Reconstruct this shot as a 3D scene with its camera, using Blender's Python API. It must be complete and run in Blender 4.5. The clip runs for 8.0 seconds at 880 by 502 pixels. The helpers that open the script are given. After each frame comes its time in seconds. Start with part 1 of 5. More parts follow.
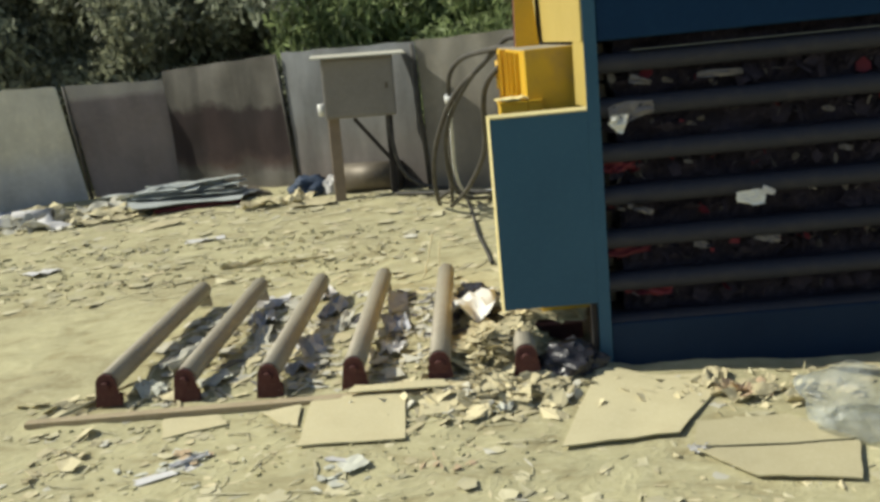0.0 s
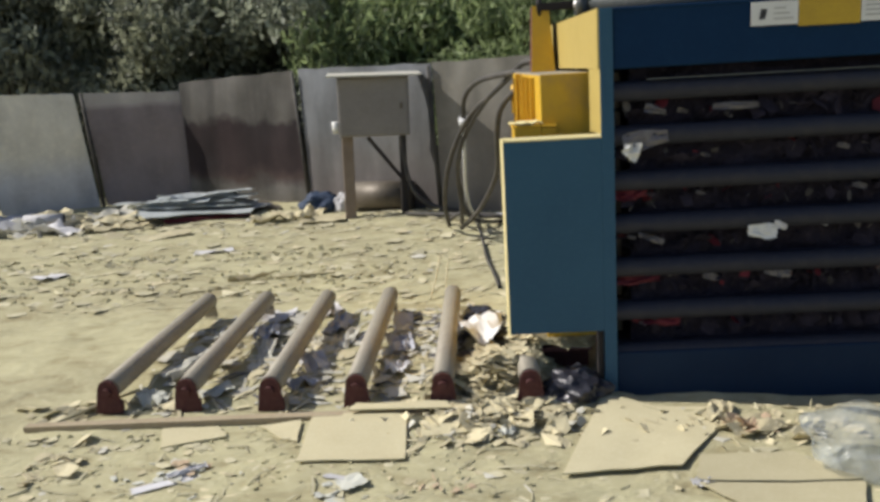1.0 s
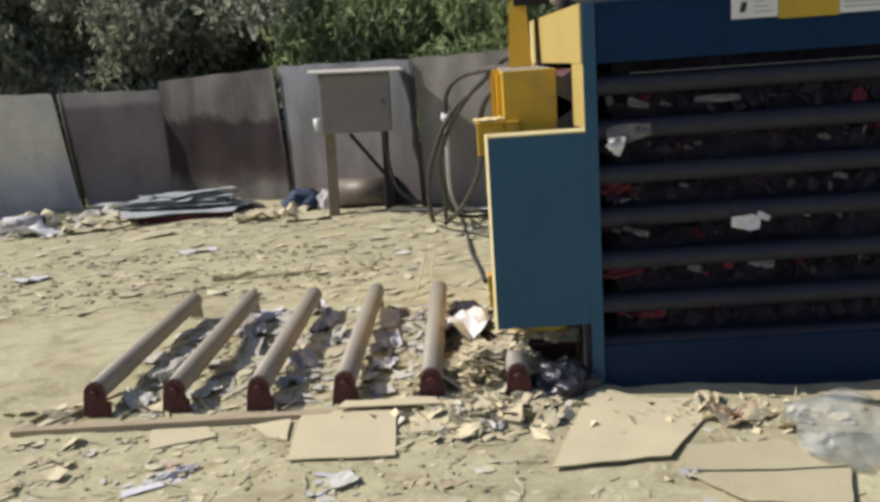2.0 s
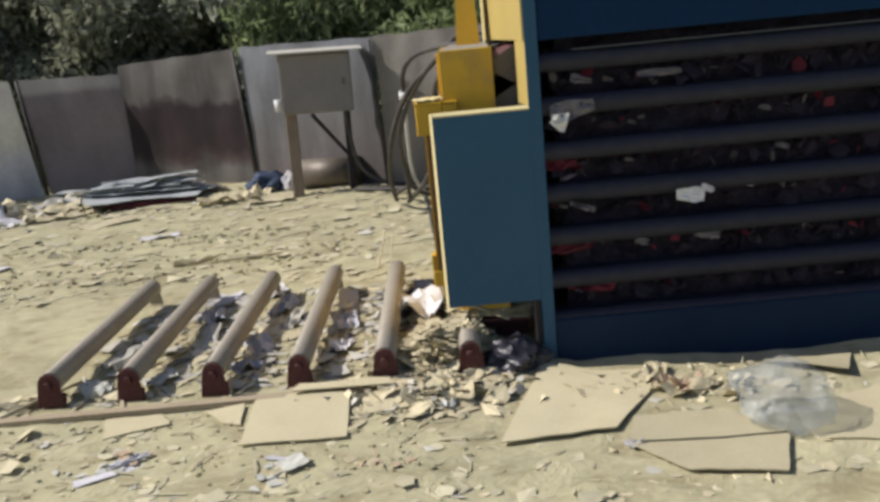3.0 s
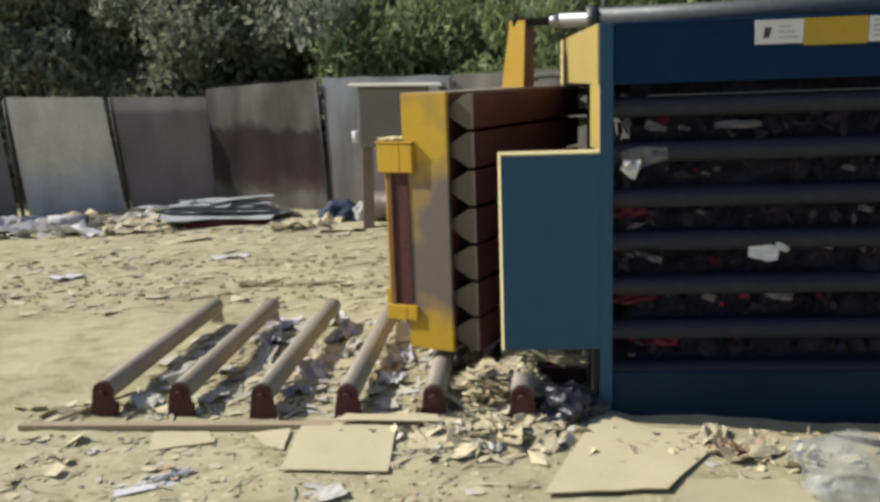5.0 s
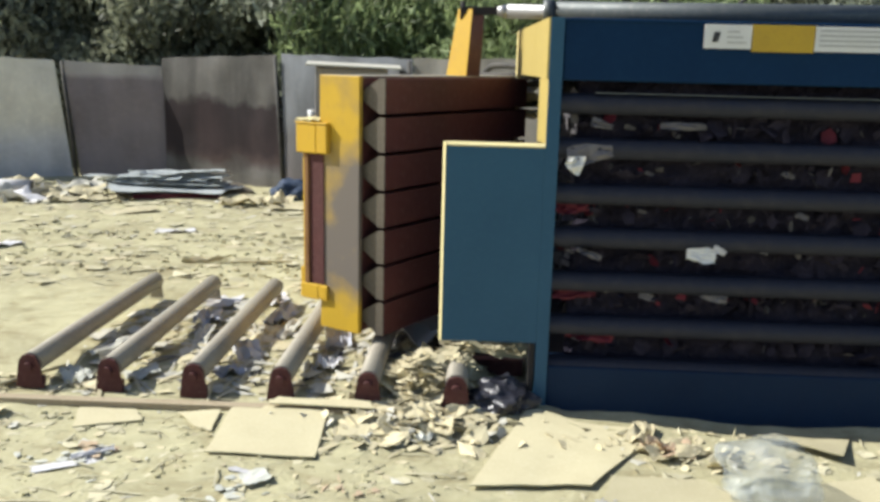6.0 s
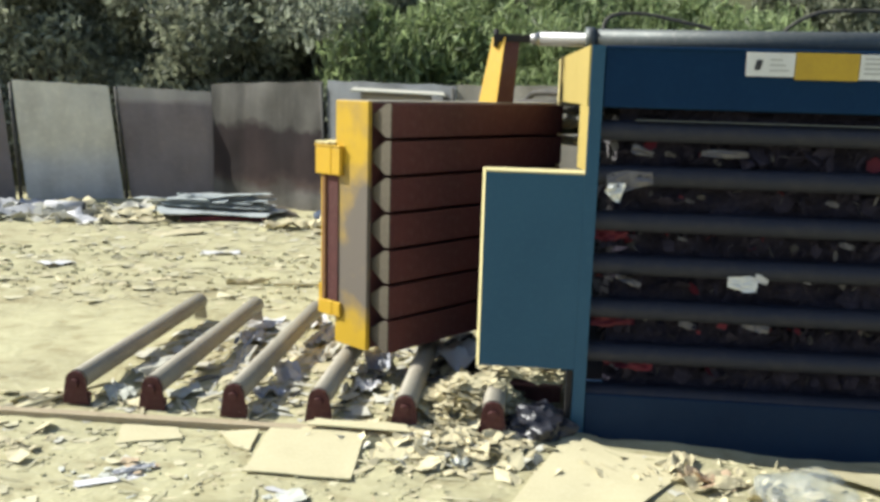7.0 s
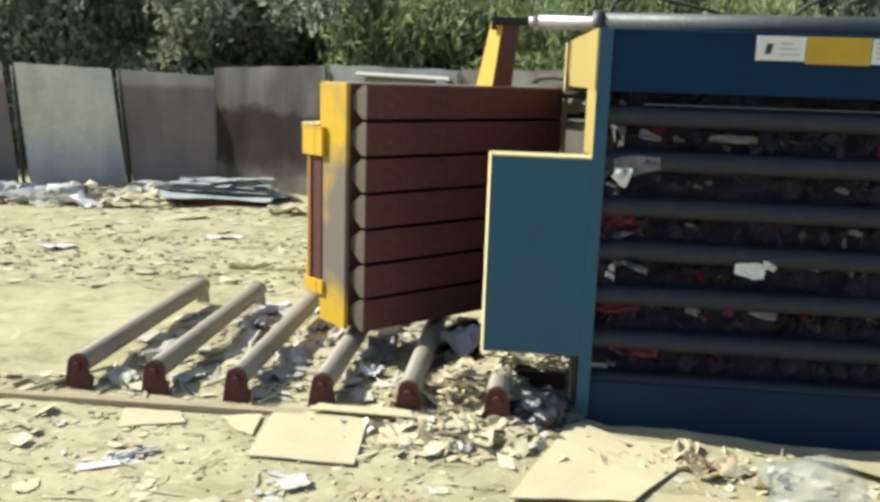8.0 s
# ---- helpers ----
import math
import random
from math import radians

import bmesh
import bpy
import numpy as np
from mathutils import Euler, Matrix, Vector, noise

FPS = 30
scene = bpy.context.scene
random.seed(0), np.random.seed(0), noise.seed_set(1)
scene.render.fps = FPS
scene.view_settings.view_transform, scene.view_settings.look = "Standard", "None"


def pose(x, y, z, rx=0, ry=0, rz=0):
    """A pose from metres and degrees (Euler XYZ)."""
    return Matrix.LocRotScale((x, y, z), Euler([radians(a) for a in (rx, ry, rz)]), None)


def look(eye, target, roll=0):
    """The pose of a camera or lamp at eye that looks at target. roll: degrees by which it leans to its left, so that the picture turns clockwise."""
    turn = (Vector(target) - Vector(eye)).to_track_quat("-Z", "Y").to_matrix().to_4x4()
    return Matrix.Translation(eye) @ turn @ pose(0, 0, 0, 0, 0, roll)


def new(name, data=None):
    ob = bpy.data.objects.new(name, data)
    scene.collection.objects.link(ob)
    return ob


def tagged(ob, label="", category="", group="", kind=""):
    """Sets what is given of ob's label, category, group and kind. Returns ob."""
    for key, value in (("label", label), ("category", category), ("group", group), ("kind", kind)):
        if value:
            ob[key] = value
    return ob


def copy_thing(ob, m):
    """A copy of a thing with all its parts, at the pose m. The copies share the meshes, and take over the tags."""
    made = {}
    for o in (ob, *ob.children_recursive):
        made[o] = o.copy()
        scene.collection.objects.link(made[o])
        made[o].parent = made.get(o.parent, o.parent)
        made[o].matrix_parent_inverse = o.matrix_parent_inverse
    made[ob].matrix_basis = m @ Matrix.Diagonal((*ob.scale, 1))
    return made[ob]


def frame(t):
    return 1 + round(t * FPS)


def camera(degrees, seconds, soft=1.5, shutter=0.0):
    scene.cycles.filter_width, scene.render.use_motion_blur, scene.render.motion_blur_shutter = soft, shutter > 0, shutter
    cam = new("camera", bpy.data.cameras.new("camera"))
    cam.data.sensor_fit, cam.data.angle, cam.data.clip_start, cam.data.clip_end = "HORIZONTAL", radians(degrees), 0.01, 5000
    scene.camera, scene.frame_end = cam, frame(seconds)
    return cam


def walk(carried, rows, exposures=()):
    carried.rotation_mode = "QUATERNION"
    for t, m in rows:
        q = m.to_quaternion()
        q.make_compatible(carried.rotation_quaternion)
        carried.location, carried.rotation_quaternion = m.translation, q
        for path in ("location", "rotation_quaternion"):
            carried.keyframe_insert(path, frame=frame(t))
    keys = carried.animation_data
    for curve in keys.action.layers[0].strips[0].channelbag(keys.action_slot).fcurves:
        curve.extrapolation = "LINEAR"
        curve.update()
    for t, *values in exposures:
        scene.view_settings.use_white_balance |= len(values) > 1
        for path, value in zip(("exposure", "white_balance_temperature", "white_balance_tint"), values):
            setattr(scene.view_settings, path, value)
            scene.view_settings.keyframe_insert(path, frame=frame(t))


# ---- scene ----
cam = camera(53.6, 8.0, soft=3.3)
PATH = [
    (0, (-0.560, -3.890, 1.540), (-0.656, -1.947, 1.075), -5.7),
    (0.5, (-0.567, -3.868, 1.528), (-0.681, -1.917, 1.102), -3.6),
    (1, (-0.565, -3.882, 1.528), (-0.675, -1.928, 1.115), -3.3),
    (1.5, (-0.561, -3.896, 1.535), (-0.653, -1.942, 1.118), -4.2),
    (2, (-0.581, -3.889, 1.537), (-0.652, -1.936, 1.110), -4.0),
    (2.2, (-0.565, -3.896, 1.535), (-0.587, -1.945, 1.095), -4.0),
    (3.3, (-0.425, -3.905, 1.560), (-0.473, -1.966, 1.071), -6.1),
    (3.5, (-0.429, -3.920, 1.565), (-0.510, -1.972, 1.123), -5.9),
    (4, (-0.402, -3.911, 1.557), (-0.525, -1.962, 1.125), -5.5),
    (4.2, (-0.401, -3.898, 1.551), (-0.532, -1.948, 1.127), -4.8),
    (5.3, (-0.393, -3.826, 1.517), (-0.573, -1.871, 1.136), -0.7),
    (5.5, (-0.339, -3.813, 1.529), (-0.453, -1.859, 1.115), 1.6),
    (6, (-0.321, -3.815, 1.533), (-0.409, -1.862, 1.112), 1.4),
    (6.5, (-0.304, -3.825, 1.528), (-0.413, -1.872, 1.111), 1.8),
    (7, (-0.300, -3.837, 1.534), (-0.489, -1.879, 1.168), 1.6),
    (7.5, (-0.304, -3.832, 1.532), (-0.496, -1.873, 1.183), 2.1),
    (8, (-0.313, -3.808, 1.519), (-0.506, -1.857, 1.123), 1.9),
]
walk(cam, [(t, look(eye, target, roll)) for t, eye, target, roll in PATH],
     exposures=[(0.0, 0.2, 6980, 6), (0.5, 0.19, 6720, 10), (2.0, 0.15, 6450, 20), (4.2, 0.13, 6470, 17), (5.5, 0.22, 6520, 16), (6.0, 0.65, 6360, 12), (7.0, 0.74, 6430, 9), (8.0, 0.73, 6520, 8)])

# ---- light: high sun from behind the fence, a little to the outlet side ----
SUN = Vector((-1.12, 0.128, 1.0)).normalized()
world = bpy.data.worlds.new("sky")
scene.world = world
world.use_nodes = True
wn = world.node_tree
sky = wn.nodes.new("ShaderNodeTexSky")
sky.sky_type, sky.sun_disc = "NISHITA", False
sky.sun_elevation, sky.sun_rotation = math.asin(SUN.z), math.atan2(SUN.x, SUN.y)
wn.links.new(sky.outputs[0], wn.nodes["Background"].inputs[0])
wn.nodes["Background"].inputs[1].default_value = 0.085
sun = new("sun", bpy.data.lights.new("sun", "SUN"))
sun.data.energy, sun.data.angle, sun.data.color = 4.5, radians(0.5), (1.0, 0.99, 0.9)
sun.matrix_world = look(SUN * 30, (0, 0, 0))


# ---- materials ----
def surface(name, base, second, third=None, rough=0.7, metal=0.0, scale=4.0, fine=60.0, amount=0.6, bump=0.15,
            spec=0.4, random_by="", spread=0.0, clear=0.0):
    """Two scales of noise mix three colours; the fine one also gives relief."""
    m = bpy.data.materials.new(name)
    m.use_nodes = True
    n, l = m.node_tree.nodes, m.node_tree.links
    b = n["Principled BSDF"]
    tc = n.new("ShaderNodeTexCoord")
    big, small = n.new("ShaderNodeTexNoise"), n.new("ShaderNodeTexNoise")
    big.inputs["Scale"].default_value, small.inputs["Scale"].default_value = scale, fine
    big.inputs["Detail"].default_value, small.inputs["Detail"].default_value = 6.0, 4.0
    big.inputs["Roughness"].default_value = 0.65
    for node in (big, small):
        l.new(tc.outputs["Object"], node.inputs["Vector"])
    ramp = n.new("ShaderNodeValToRGB")
    ramp.color_ramp.elements[0].position, ramp.color_ramp.elements[1].position = 0.42, 0.68
    l.new(big.outputs["Fac"], ramp.inputs["Fac"])
    mix = n.new("ShaderNodeMix")
    mix.data_type = "RGBA"
    mix.inputs["A"].default_value, mix.inputs["B"].default_value = (*base, 1), (*second, 1)
    scaled = n.new("ShaderNodeMath")
    scaled.operation = "MULTIPLY"
    scaled.inputs[1].default_value = amount
    l.new(ramp.outputs["Color"], scaled.inputs[0])
    l.new(scaled.outputs[0], mix.inputs["Factor"])
    ramp2 = n.new("ShaderNodeValToRGB")
    ramp2.color_ramp.elements[0].position, ramp2.color_ramp.elements[1].position = 0.5, 0.75
    l.new(small.outputs["Fac"], ramp2.inputs["Fac"])
    mix2 = n.new("ShaderNodeMix")
    mix2.data_type = "RGBA"
    mix2.inputs["B"].default_value = (*(third or second), 1)
    half = n.new("ShaderNodeMath")
    half.operation = "MULTIPLY"
    half.inputs[1].default_value = 0.55
    l.new(ramp2.outputs["Color"], half.inputs[0])
    l.new(half.outputs[0], mix2.inputs["Factor"])
    l.new(mix.outputs["Result"], mix2.inputs["A"])
    out = mix2.outputs["Result"]
    if random_by:
        if random_by == "island":
            src = n.new("ShaderNodeNewGeometry").outputs["Random Per Island"]
        else:
            src = n.new("ShaderNodeObjectInfo").outputs["Random"]
        span = n.new("ShaderNodeMapRange")
        span.inputs["To Min"].default_value, span.inputs["To Max"].default_value = 1 - spread, 1 + spread
        l.new(src, span.inputs["Value"])
        hsv = n.new("ShaderNodeHueSaturation")
        l.new(span.outputs[0], hsv.inputs["Value"])
        l.new(out, hsv.inputs["Color"])
        out = hsv.outputs["Color"]
    l.new(out, b.inputs["Base Color"])
    rr = n.new("ShaderNodeMapRange")
    rr.inputs["To Min"].default_value, rr.inputs["To Max"].default_value = max(0.05, rough - 0.12), min(1, rough + 0.15)
    l.new(big.outputs["Fac"], rr.inputs["Value"])
    l.new(rr.outputs[0], b.inputs["Roughness"])
    b.inputs["Metallic"].default_value = metal
    b.inputs["Specular IOR Level"].default_value = spec
    if clear:
        b.inputs["Transmission Weight"].default_value = clear
    if bump:
        bp = n.new("ShaderNodeBump")
        bp.inputs["Strength"].default_value, bp.inputs["Distance"].default_value = bump, 0.02
        l.new(small.outputs["Fac"], bp.inputs["Height"])
        l.new(bp.outputs[0], b.inputs["Normal"])
    return m


def worn_paint(name, paint, rust, low, high, rough=0.5):
    """Paint rubbed down to rust between two heights, with ragged borders and streaks."""
    m = surface(name, paint, tuple(c * 0.85 for c in paint), tuple(c * 0.9 for c in paint), rough=rough, scale=3, fine=35, bump=0.06)
    n, l = m.node_tree.nodes, m.node_tree.links
    b = n["Principled BSDF"]
    old = b.inputs["Base Color"].links[0].from_socket
    tc = n.new("ShaderNodeTexCoord")
    sep = n.new("ShaderNodeSeparateXYZ")
    l.new(tc.outputs["Object"], sep.inputs[0])
    noi = n.new("ShaderNodeTexNoise")
    noi.inputs["Scale"].default_value, noi.inputs["Detail"].default_value = 5.0, 8.0
    l.new(tc.outputs["Object"], noi.inputs["Vector"])
    band = n.new("ShaderNodeMapRange")
    band.interpolation_type = "SMOOTHSTEP"
    mid, half = (low + high) / 2, (high - low) / 2
    off = n.new("ShaderNodeMath")
    off.operation = "SUBTRACT"
    off.inputs[1].default_value = mid
    l.new(sep.outputs["Z"], off.inputs[0])
    ab = n.new("ShaderNodeMath")
    ab.operation = "ABSOLUTE"
    l.new(off.outputs[0], ab.inputs[0])
    band.inputs["From Min"].default_value, band.inputs["From Max"].default_value = half + 0.1, half - 0.1
    l.new(ab.outputs[0], band.inputs["Value"])
    add = n.new("ShaderNodeMath")
    add.operation = "MULTIPLY_ADD"
    add.inputs[1].default_value, add.inputs[2].default_value = 2.4, -1.2
    l.new(noi.outputs["Fac"], add.inputs[0])
    tot = n.new("ShaderNodeMath")
    tot.use_clamp = True
    l.new(band.outputs[0], tot.inputs[0])
    l.new(add.outputs[0], tot.inputs[1])
    mix = n.new("ShaderNodeMix")
    mix.data_type = "RGBA"
    mix.inputs["B"].default_value = (*rust, 1)
    l.new(tot.outputs[0], mix.inputs["Factor"])
    l.new(old, mix.inputs["A"])
    l.new(mix.outputs["Result"], b.inputs["Base Color"])
    return m


def leaf_material(name, colour, spread):
    m = surface(name, colour, tuple(c * 0.6 for c in colour), rough=0.55, scale=1.2, fine=9, bump=0, random_by="island", spread=spread)
    n, l = m.node_tree.nodes, m.node_tree.links
    tr = n.new("ShaderNodeBsdfTranslucent")
    l.new(n["Principled BSDF"].inputs["Base Color"].links[0].from_socket, tr.inputs["Color"])
    mx = n.new("ShaderNodeMixShader")
    mx.inputs[0].default_value = 0.45
    l.new(n["Principled BSDF"].outputs[0], mx.inputs[1])
    l.new(tr.outputs[0], mx.inputs[2])
    l.new(mx.outputs[0], n["Material Output"].inputs[0])
    return m


def sand_material():
    m = surface("dusty_sand", (0.45, 0.42, 0.262), (0.355, 0.32, 0.2), (0.52, 0.49, 0.335), rough=0.95, scale=0.8, fine=30, amount=0.8, bump=0, spec=0.1)
    n, l = m.node_tree.nodes, m.node_tree.links
    b = n["Principled BSDF"]
    old = b.inputs["Base Color"].links[0].from_socket
    tc, mp = n.new("ShaderNodeTexCoord"), n.new("ShaderNodeMapping")
    mp.inputs["Scale"].default_value = (0.6, 1.0, 1.0)
    l.new(tc.outputs["Object"], mp.inputs["Vector"])
    flaky = n.new("ShaderNodeTexNoise")
    flaky.inputs["Scale"].default_value, flaky.inputs["Detail"].default_value = 5.5, 7.0
    flaky.inputs["Roughness"].default_value, flaky.inputs["Distortion"].default_value = 0.69, 0.6
    l.new(mp.outputs[0], flaky.inputs["Vector"])
    ramp = n.new("ShaderNodeValToRGB")
    ramp.color_ramp.elements[0].position, ramp.color_ramp.elements[0].color = 0.36, (0.76, 0.72, 0.66, 1)
    ramp.color_ramp.elements[1].position, ramp.color_ramp.elements[1].color = 0.62, (1.1, 1.1, 1.08, 1)
    mid = ramp.color_ramp.elements.new(0.47)
    mid.color = (0.98, 0.97, 0.95, 1)
    l.new(flaky.outputs["Fac"], ramp.inputs["Fac"])
    mul = n.new("ShaderNodeMix")
    mul.data_type, mul.blend_type = "RGBA", "MULTIPLY"
    mul.inputs["Factor"].default_value = 1.0
    l.new(old, mul.inputs["A"])
    l.new(ramp.outputs["Color"], mul.inputs["B"])
    l.new(mul.outputs["Result"], b.inputs["Base Color"])
    bp = n.new("ShaderNodeBump")
    bp.inputs["Strength"].default_value, bp.inputs["Distance"].default_value = 0.7, 0.05
    l.new(flaky.outputs["Fac"], bp.inputs["Height"])
    l.new(bp.outputs[0], b.inputs["Normal"])
    return m


SAND = sand_material()
WEEDS = surface("weedy_soil", (0.11, 0.115, 0.06), (0.07, 0.06, 0.04), (0.13, 0.15, 0.07), rough=0.95, scale=3, fine=18, bump=0.6, spec=0.1)
BLUE = surface("blue_paint", (0.024, 0.089, 0.158), (0.02, 0.073, 0.134), (0.036, 0.104, 0.17), spec=0.28, rough=0.5, scale=2.5, fine=45, bump=0.05)
NAVY = surface("dusty_navy_steel", (0.019, 0.022, 0.036), (0.03, 0.029, 0.038), (0.042, 0.04, 0.048), rough=0.62, spec=0.32, scale=3, fine=26, bump=0.1)
# press blue darkened for the bottom rail, with its shade in the colour
SHADEBLUE = surface("shaded_navy_paint", (0.007, 0.023, 0.056), (0.006, 0.016, 0.042), (0.014, 0.028, 0.058), spec=0.15, rough=0.6, scale=2.5, fine=40, bump=0.06)
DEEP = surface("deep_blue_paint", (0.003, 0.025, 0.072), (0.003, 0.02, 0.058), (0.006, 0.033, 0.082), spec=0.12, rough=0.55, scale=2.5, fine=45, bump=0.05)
YELLOW = surface("yellow_paint", (0.61, 0.37, 0.025), (0.54, 0.31, 0.022), (0.52, 0.31, 0.04), rough=0.5, scale=3, fine=40, bump=0.06)
CREAM = surface("faded_yellow_paint", (0.72, 0.63, 0.33), (0.66, 0.56, 0.27), (0.6, 0.51, 0.26), rough=0.55, scale=3, fine=40, bump=0.05)
BEAMYEL = surface("sunbleached_yellow_paint", (0.44, 0.335, 0.1), (0.39, 0.29, 0.08), (0.37, 0.28, 0.095), rough=0.55, scale=3, fine=40, bump=0.05)
YWORN = worn_paint("worn_yellow_paint", (0.57, 0.355, 0.025), (0.16, 0.135, 0.115), 0.42, 1.12)
PRIMER = surface("brown_red_primer", (0.115, 0.036, 0.034), (0.08, 0.031, 0.03), (0.15, 0.075, 0.066), rough=0.6, scale=2.5, fine=30, amount=0.8, bump=0.12)
BARE = surface("scuffed_grey_steel", (0.13, 0.11, 0.085), (0.085, 0.067, 0.052), (0.2, 0.18, 0.135), rough=0.5, metal=0.3, scale=6, fine=60, bump=0.1)
RUSTY = surface("orange_brown_rust", (0.21, 0.1, 0.035), (0.14, 0.06, 0.025), (0.27, 0.15, 0.05), rough=0.75, scale=7, fine=50, bump=0.2)
OXIDE = surface("red_oxide_bracket", (0.088, 0.025, 0.023), (0.065, 0.023, 0.02), (0.14, 0.065, 0.055), rough=0.7, scale=8, fine=60, bump=0.2)
TUBE = surface("dusty_roller_steel", (0.32, 0.29, 0.225), (0.26, 0.22, 0.175), (0.41, 0.375, 0.29), rough=0.6, metal=0.15, scale=3, fine=50, bump=0.1)
# near black: dark fittings, plus the shade put into foot plate and chamber walls
DARK = surface("dark_and_shaded_steel", (0.02, 0.018, 0.018), (0.035, 0.028, 0.025), rough=0.8, scale=3, fine=30)
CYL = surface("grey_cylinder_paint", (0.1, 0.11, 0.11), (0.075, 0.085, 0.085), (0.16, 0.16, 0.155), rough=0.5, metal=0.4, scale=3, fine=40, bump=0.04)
CHROME = surface("bright_rod", (0.45, 0.44, 0.43), (0.36, 0.35, 0.34), rough=0.42, metal=0.6, scale=8, fine=60, bump=0.02)
RUBBER = surface("black_hose_rubber", (0.045, 0.042, 0.038), (0.12, 0.108, 0.09), rough=0.7, scale=9, fine=60, bump=0.1)
CARD = surface("brown_cardboard", (0.5, 0.45, 0.29), (0.44, 0.39, 0.245), (0.56, 0.51, 0.35), rough=0.9, scale=5, fine=70, bump=0.12, spec=0.15, random_by="object", spread=0.15)
SCRAPCARD = surface("torn_cardboard", (0.54, 0.48, 0.31), (0.45, 0.385, 0.24), (0.6, 0.55, 0.4), rough=0.9, scale=3, fine=50, bump=0.15, spec=0.15, random_by="island", spread=0.22)
PAPER = surface("soiled_white_paper", (0.58, 0.57, 0.57), (0.44, 0.43, 0.42), (0.66, 0.65, 0.65), rough=0.9, scale=4, fine=40, bump=0.15, spec=0.2, random_by="object", spread=0.2)
SCRAPPAPER = surface("torn_paper_flakes", (0.52, 0.5, 0.42), (0.44, 0.42, 0.35), (0.58, 0.565, 0.5), rough=0.9, scale=2.5, fine=40, bump=0.15, spec=0.2, random_by="island", spread=0.2)
REDPAPER = surface("red_printed_card", (0.1, 0.008, 0.018), (0.06, 0.006, 0.014), (0.085, 0.014, 0.024), rough=0.7, scale=4, fine=30, random_by="object", spread=0.3)
GREYSCRAP = surface("dark_grey_scrap", (0.12, 0.112, 0.115), (0.06, 0.057, 0.06), (0.18, 0.17, 0.17), rough=0.9, scale=6, fine=40, bump=0.2, spec=0.15, random_by="island", spread=0.6)
# scrap colour taken near black to hold the shade of the slat gaps
BALE = surface("shaded_scrap_bale", (0.03, 0.026, 0.04), (0.018, 0.015, 0.022), (0.06, 0.05, 0.066), rough=0.9, scale=9, fine=40, bump=0.6, spec=0.15)
BLACKBAG = surface("black_plastic_bag", (0.018, 0.018, 0.024), (0.036, 0.036, 0.048), (0.075, 0.077, 0.092), rough=0.3, scale=7, fine=30, bump=0.3)
WOODPOST = surface("pale_wooden_post", (0.24, 0.19, 0.145), (0.17, 0.13, 0.1), (0.3, 0.245, 0.2), rough=0.85, scale=5, fine=60)
DUSTWOOD = surface("dusty_brown_plank", (0.38, 0.31, 0.21), (0.31, 0.25, 0.165), (0.45, 0.39, 0.27), rough=0.9, scale=4, fine=50, bump=0.15, spec=0.15)
STEM = surface("shrub_bark", (0.1, 0.075, 0.05), (0.06, 0.045, 0.03), rough=0.9, scale=8, fine=40)
LEAF_DARK = leaf_material("olive_leaves", (0.26, 0.275, 0.19), 0.5)
LEAF_GREY = leaf_material("dusty_leaves", (0.3, 0.325, 0.24), 0.5)
LEAF_GREEN = leaf_material("green_leaves", (0.28, 0.345, 0.16), 0.5)
ZINC = surface("pale_zinc", (0.5, 0.53, 0.52), (0.36, 0.39, 0.39), (0.58, 0.6, 0.58), rough=0.45, metal=0.2, scale=5, fine=30, bump=0.1)
WHITE = surface("white_sign_face", (0.7, 0.7, 0.68), (0.6, 0.6, 0.58), rough=0.5, scale=6, fine=60, bump=0.02)
SIGNYEL = surface("yellow_sign_face", (0.5, 0.33, 0.025), (0.4, 0.26, 0.03), rough=0.5, scale=9, fine=60, bump=0.02)
INK = surface("black_print", (0.03, 0.03, 0.035), (0.05, 0.05, 0.05), rough=0.6)
GREYINK = surface("grey_print", (0.35, 0.35, 0.34), (0.42, 0.42, 0.4), rough=0.6)
BOXGREY = surface("grey_box_paint", (0.23, 0.215, 0.2), (0.18, 0.165, 0.15), (0.265, 0.25, 0.235), rough=0.6, scale=3, fine=35, bump=0.06)
BLUECLOTH = surface("blue_sheet", (0.022, 0.042, 0.085), (0.016, 0.03, 0.06), (0.05, 0.07, 0.1), rough=0.7, scale=8, fine=30, bump=0.3)


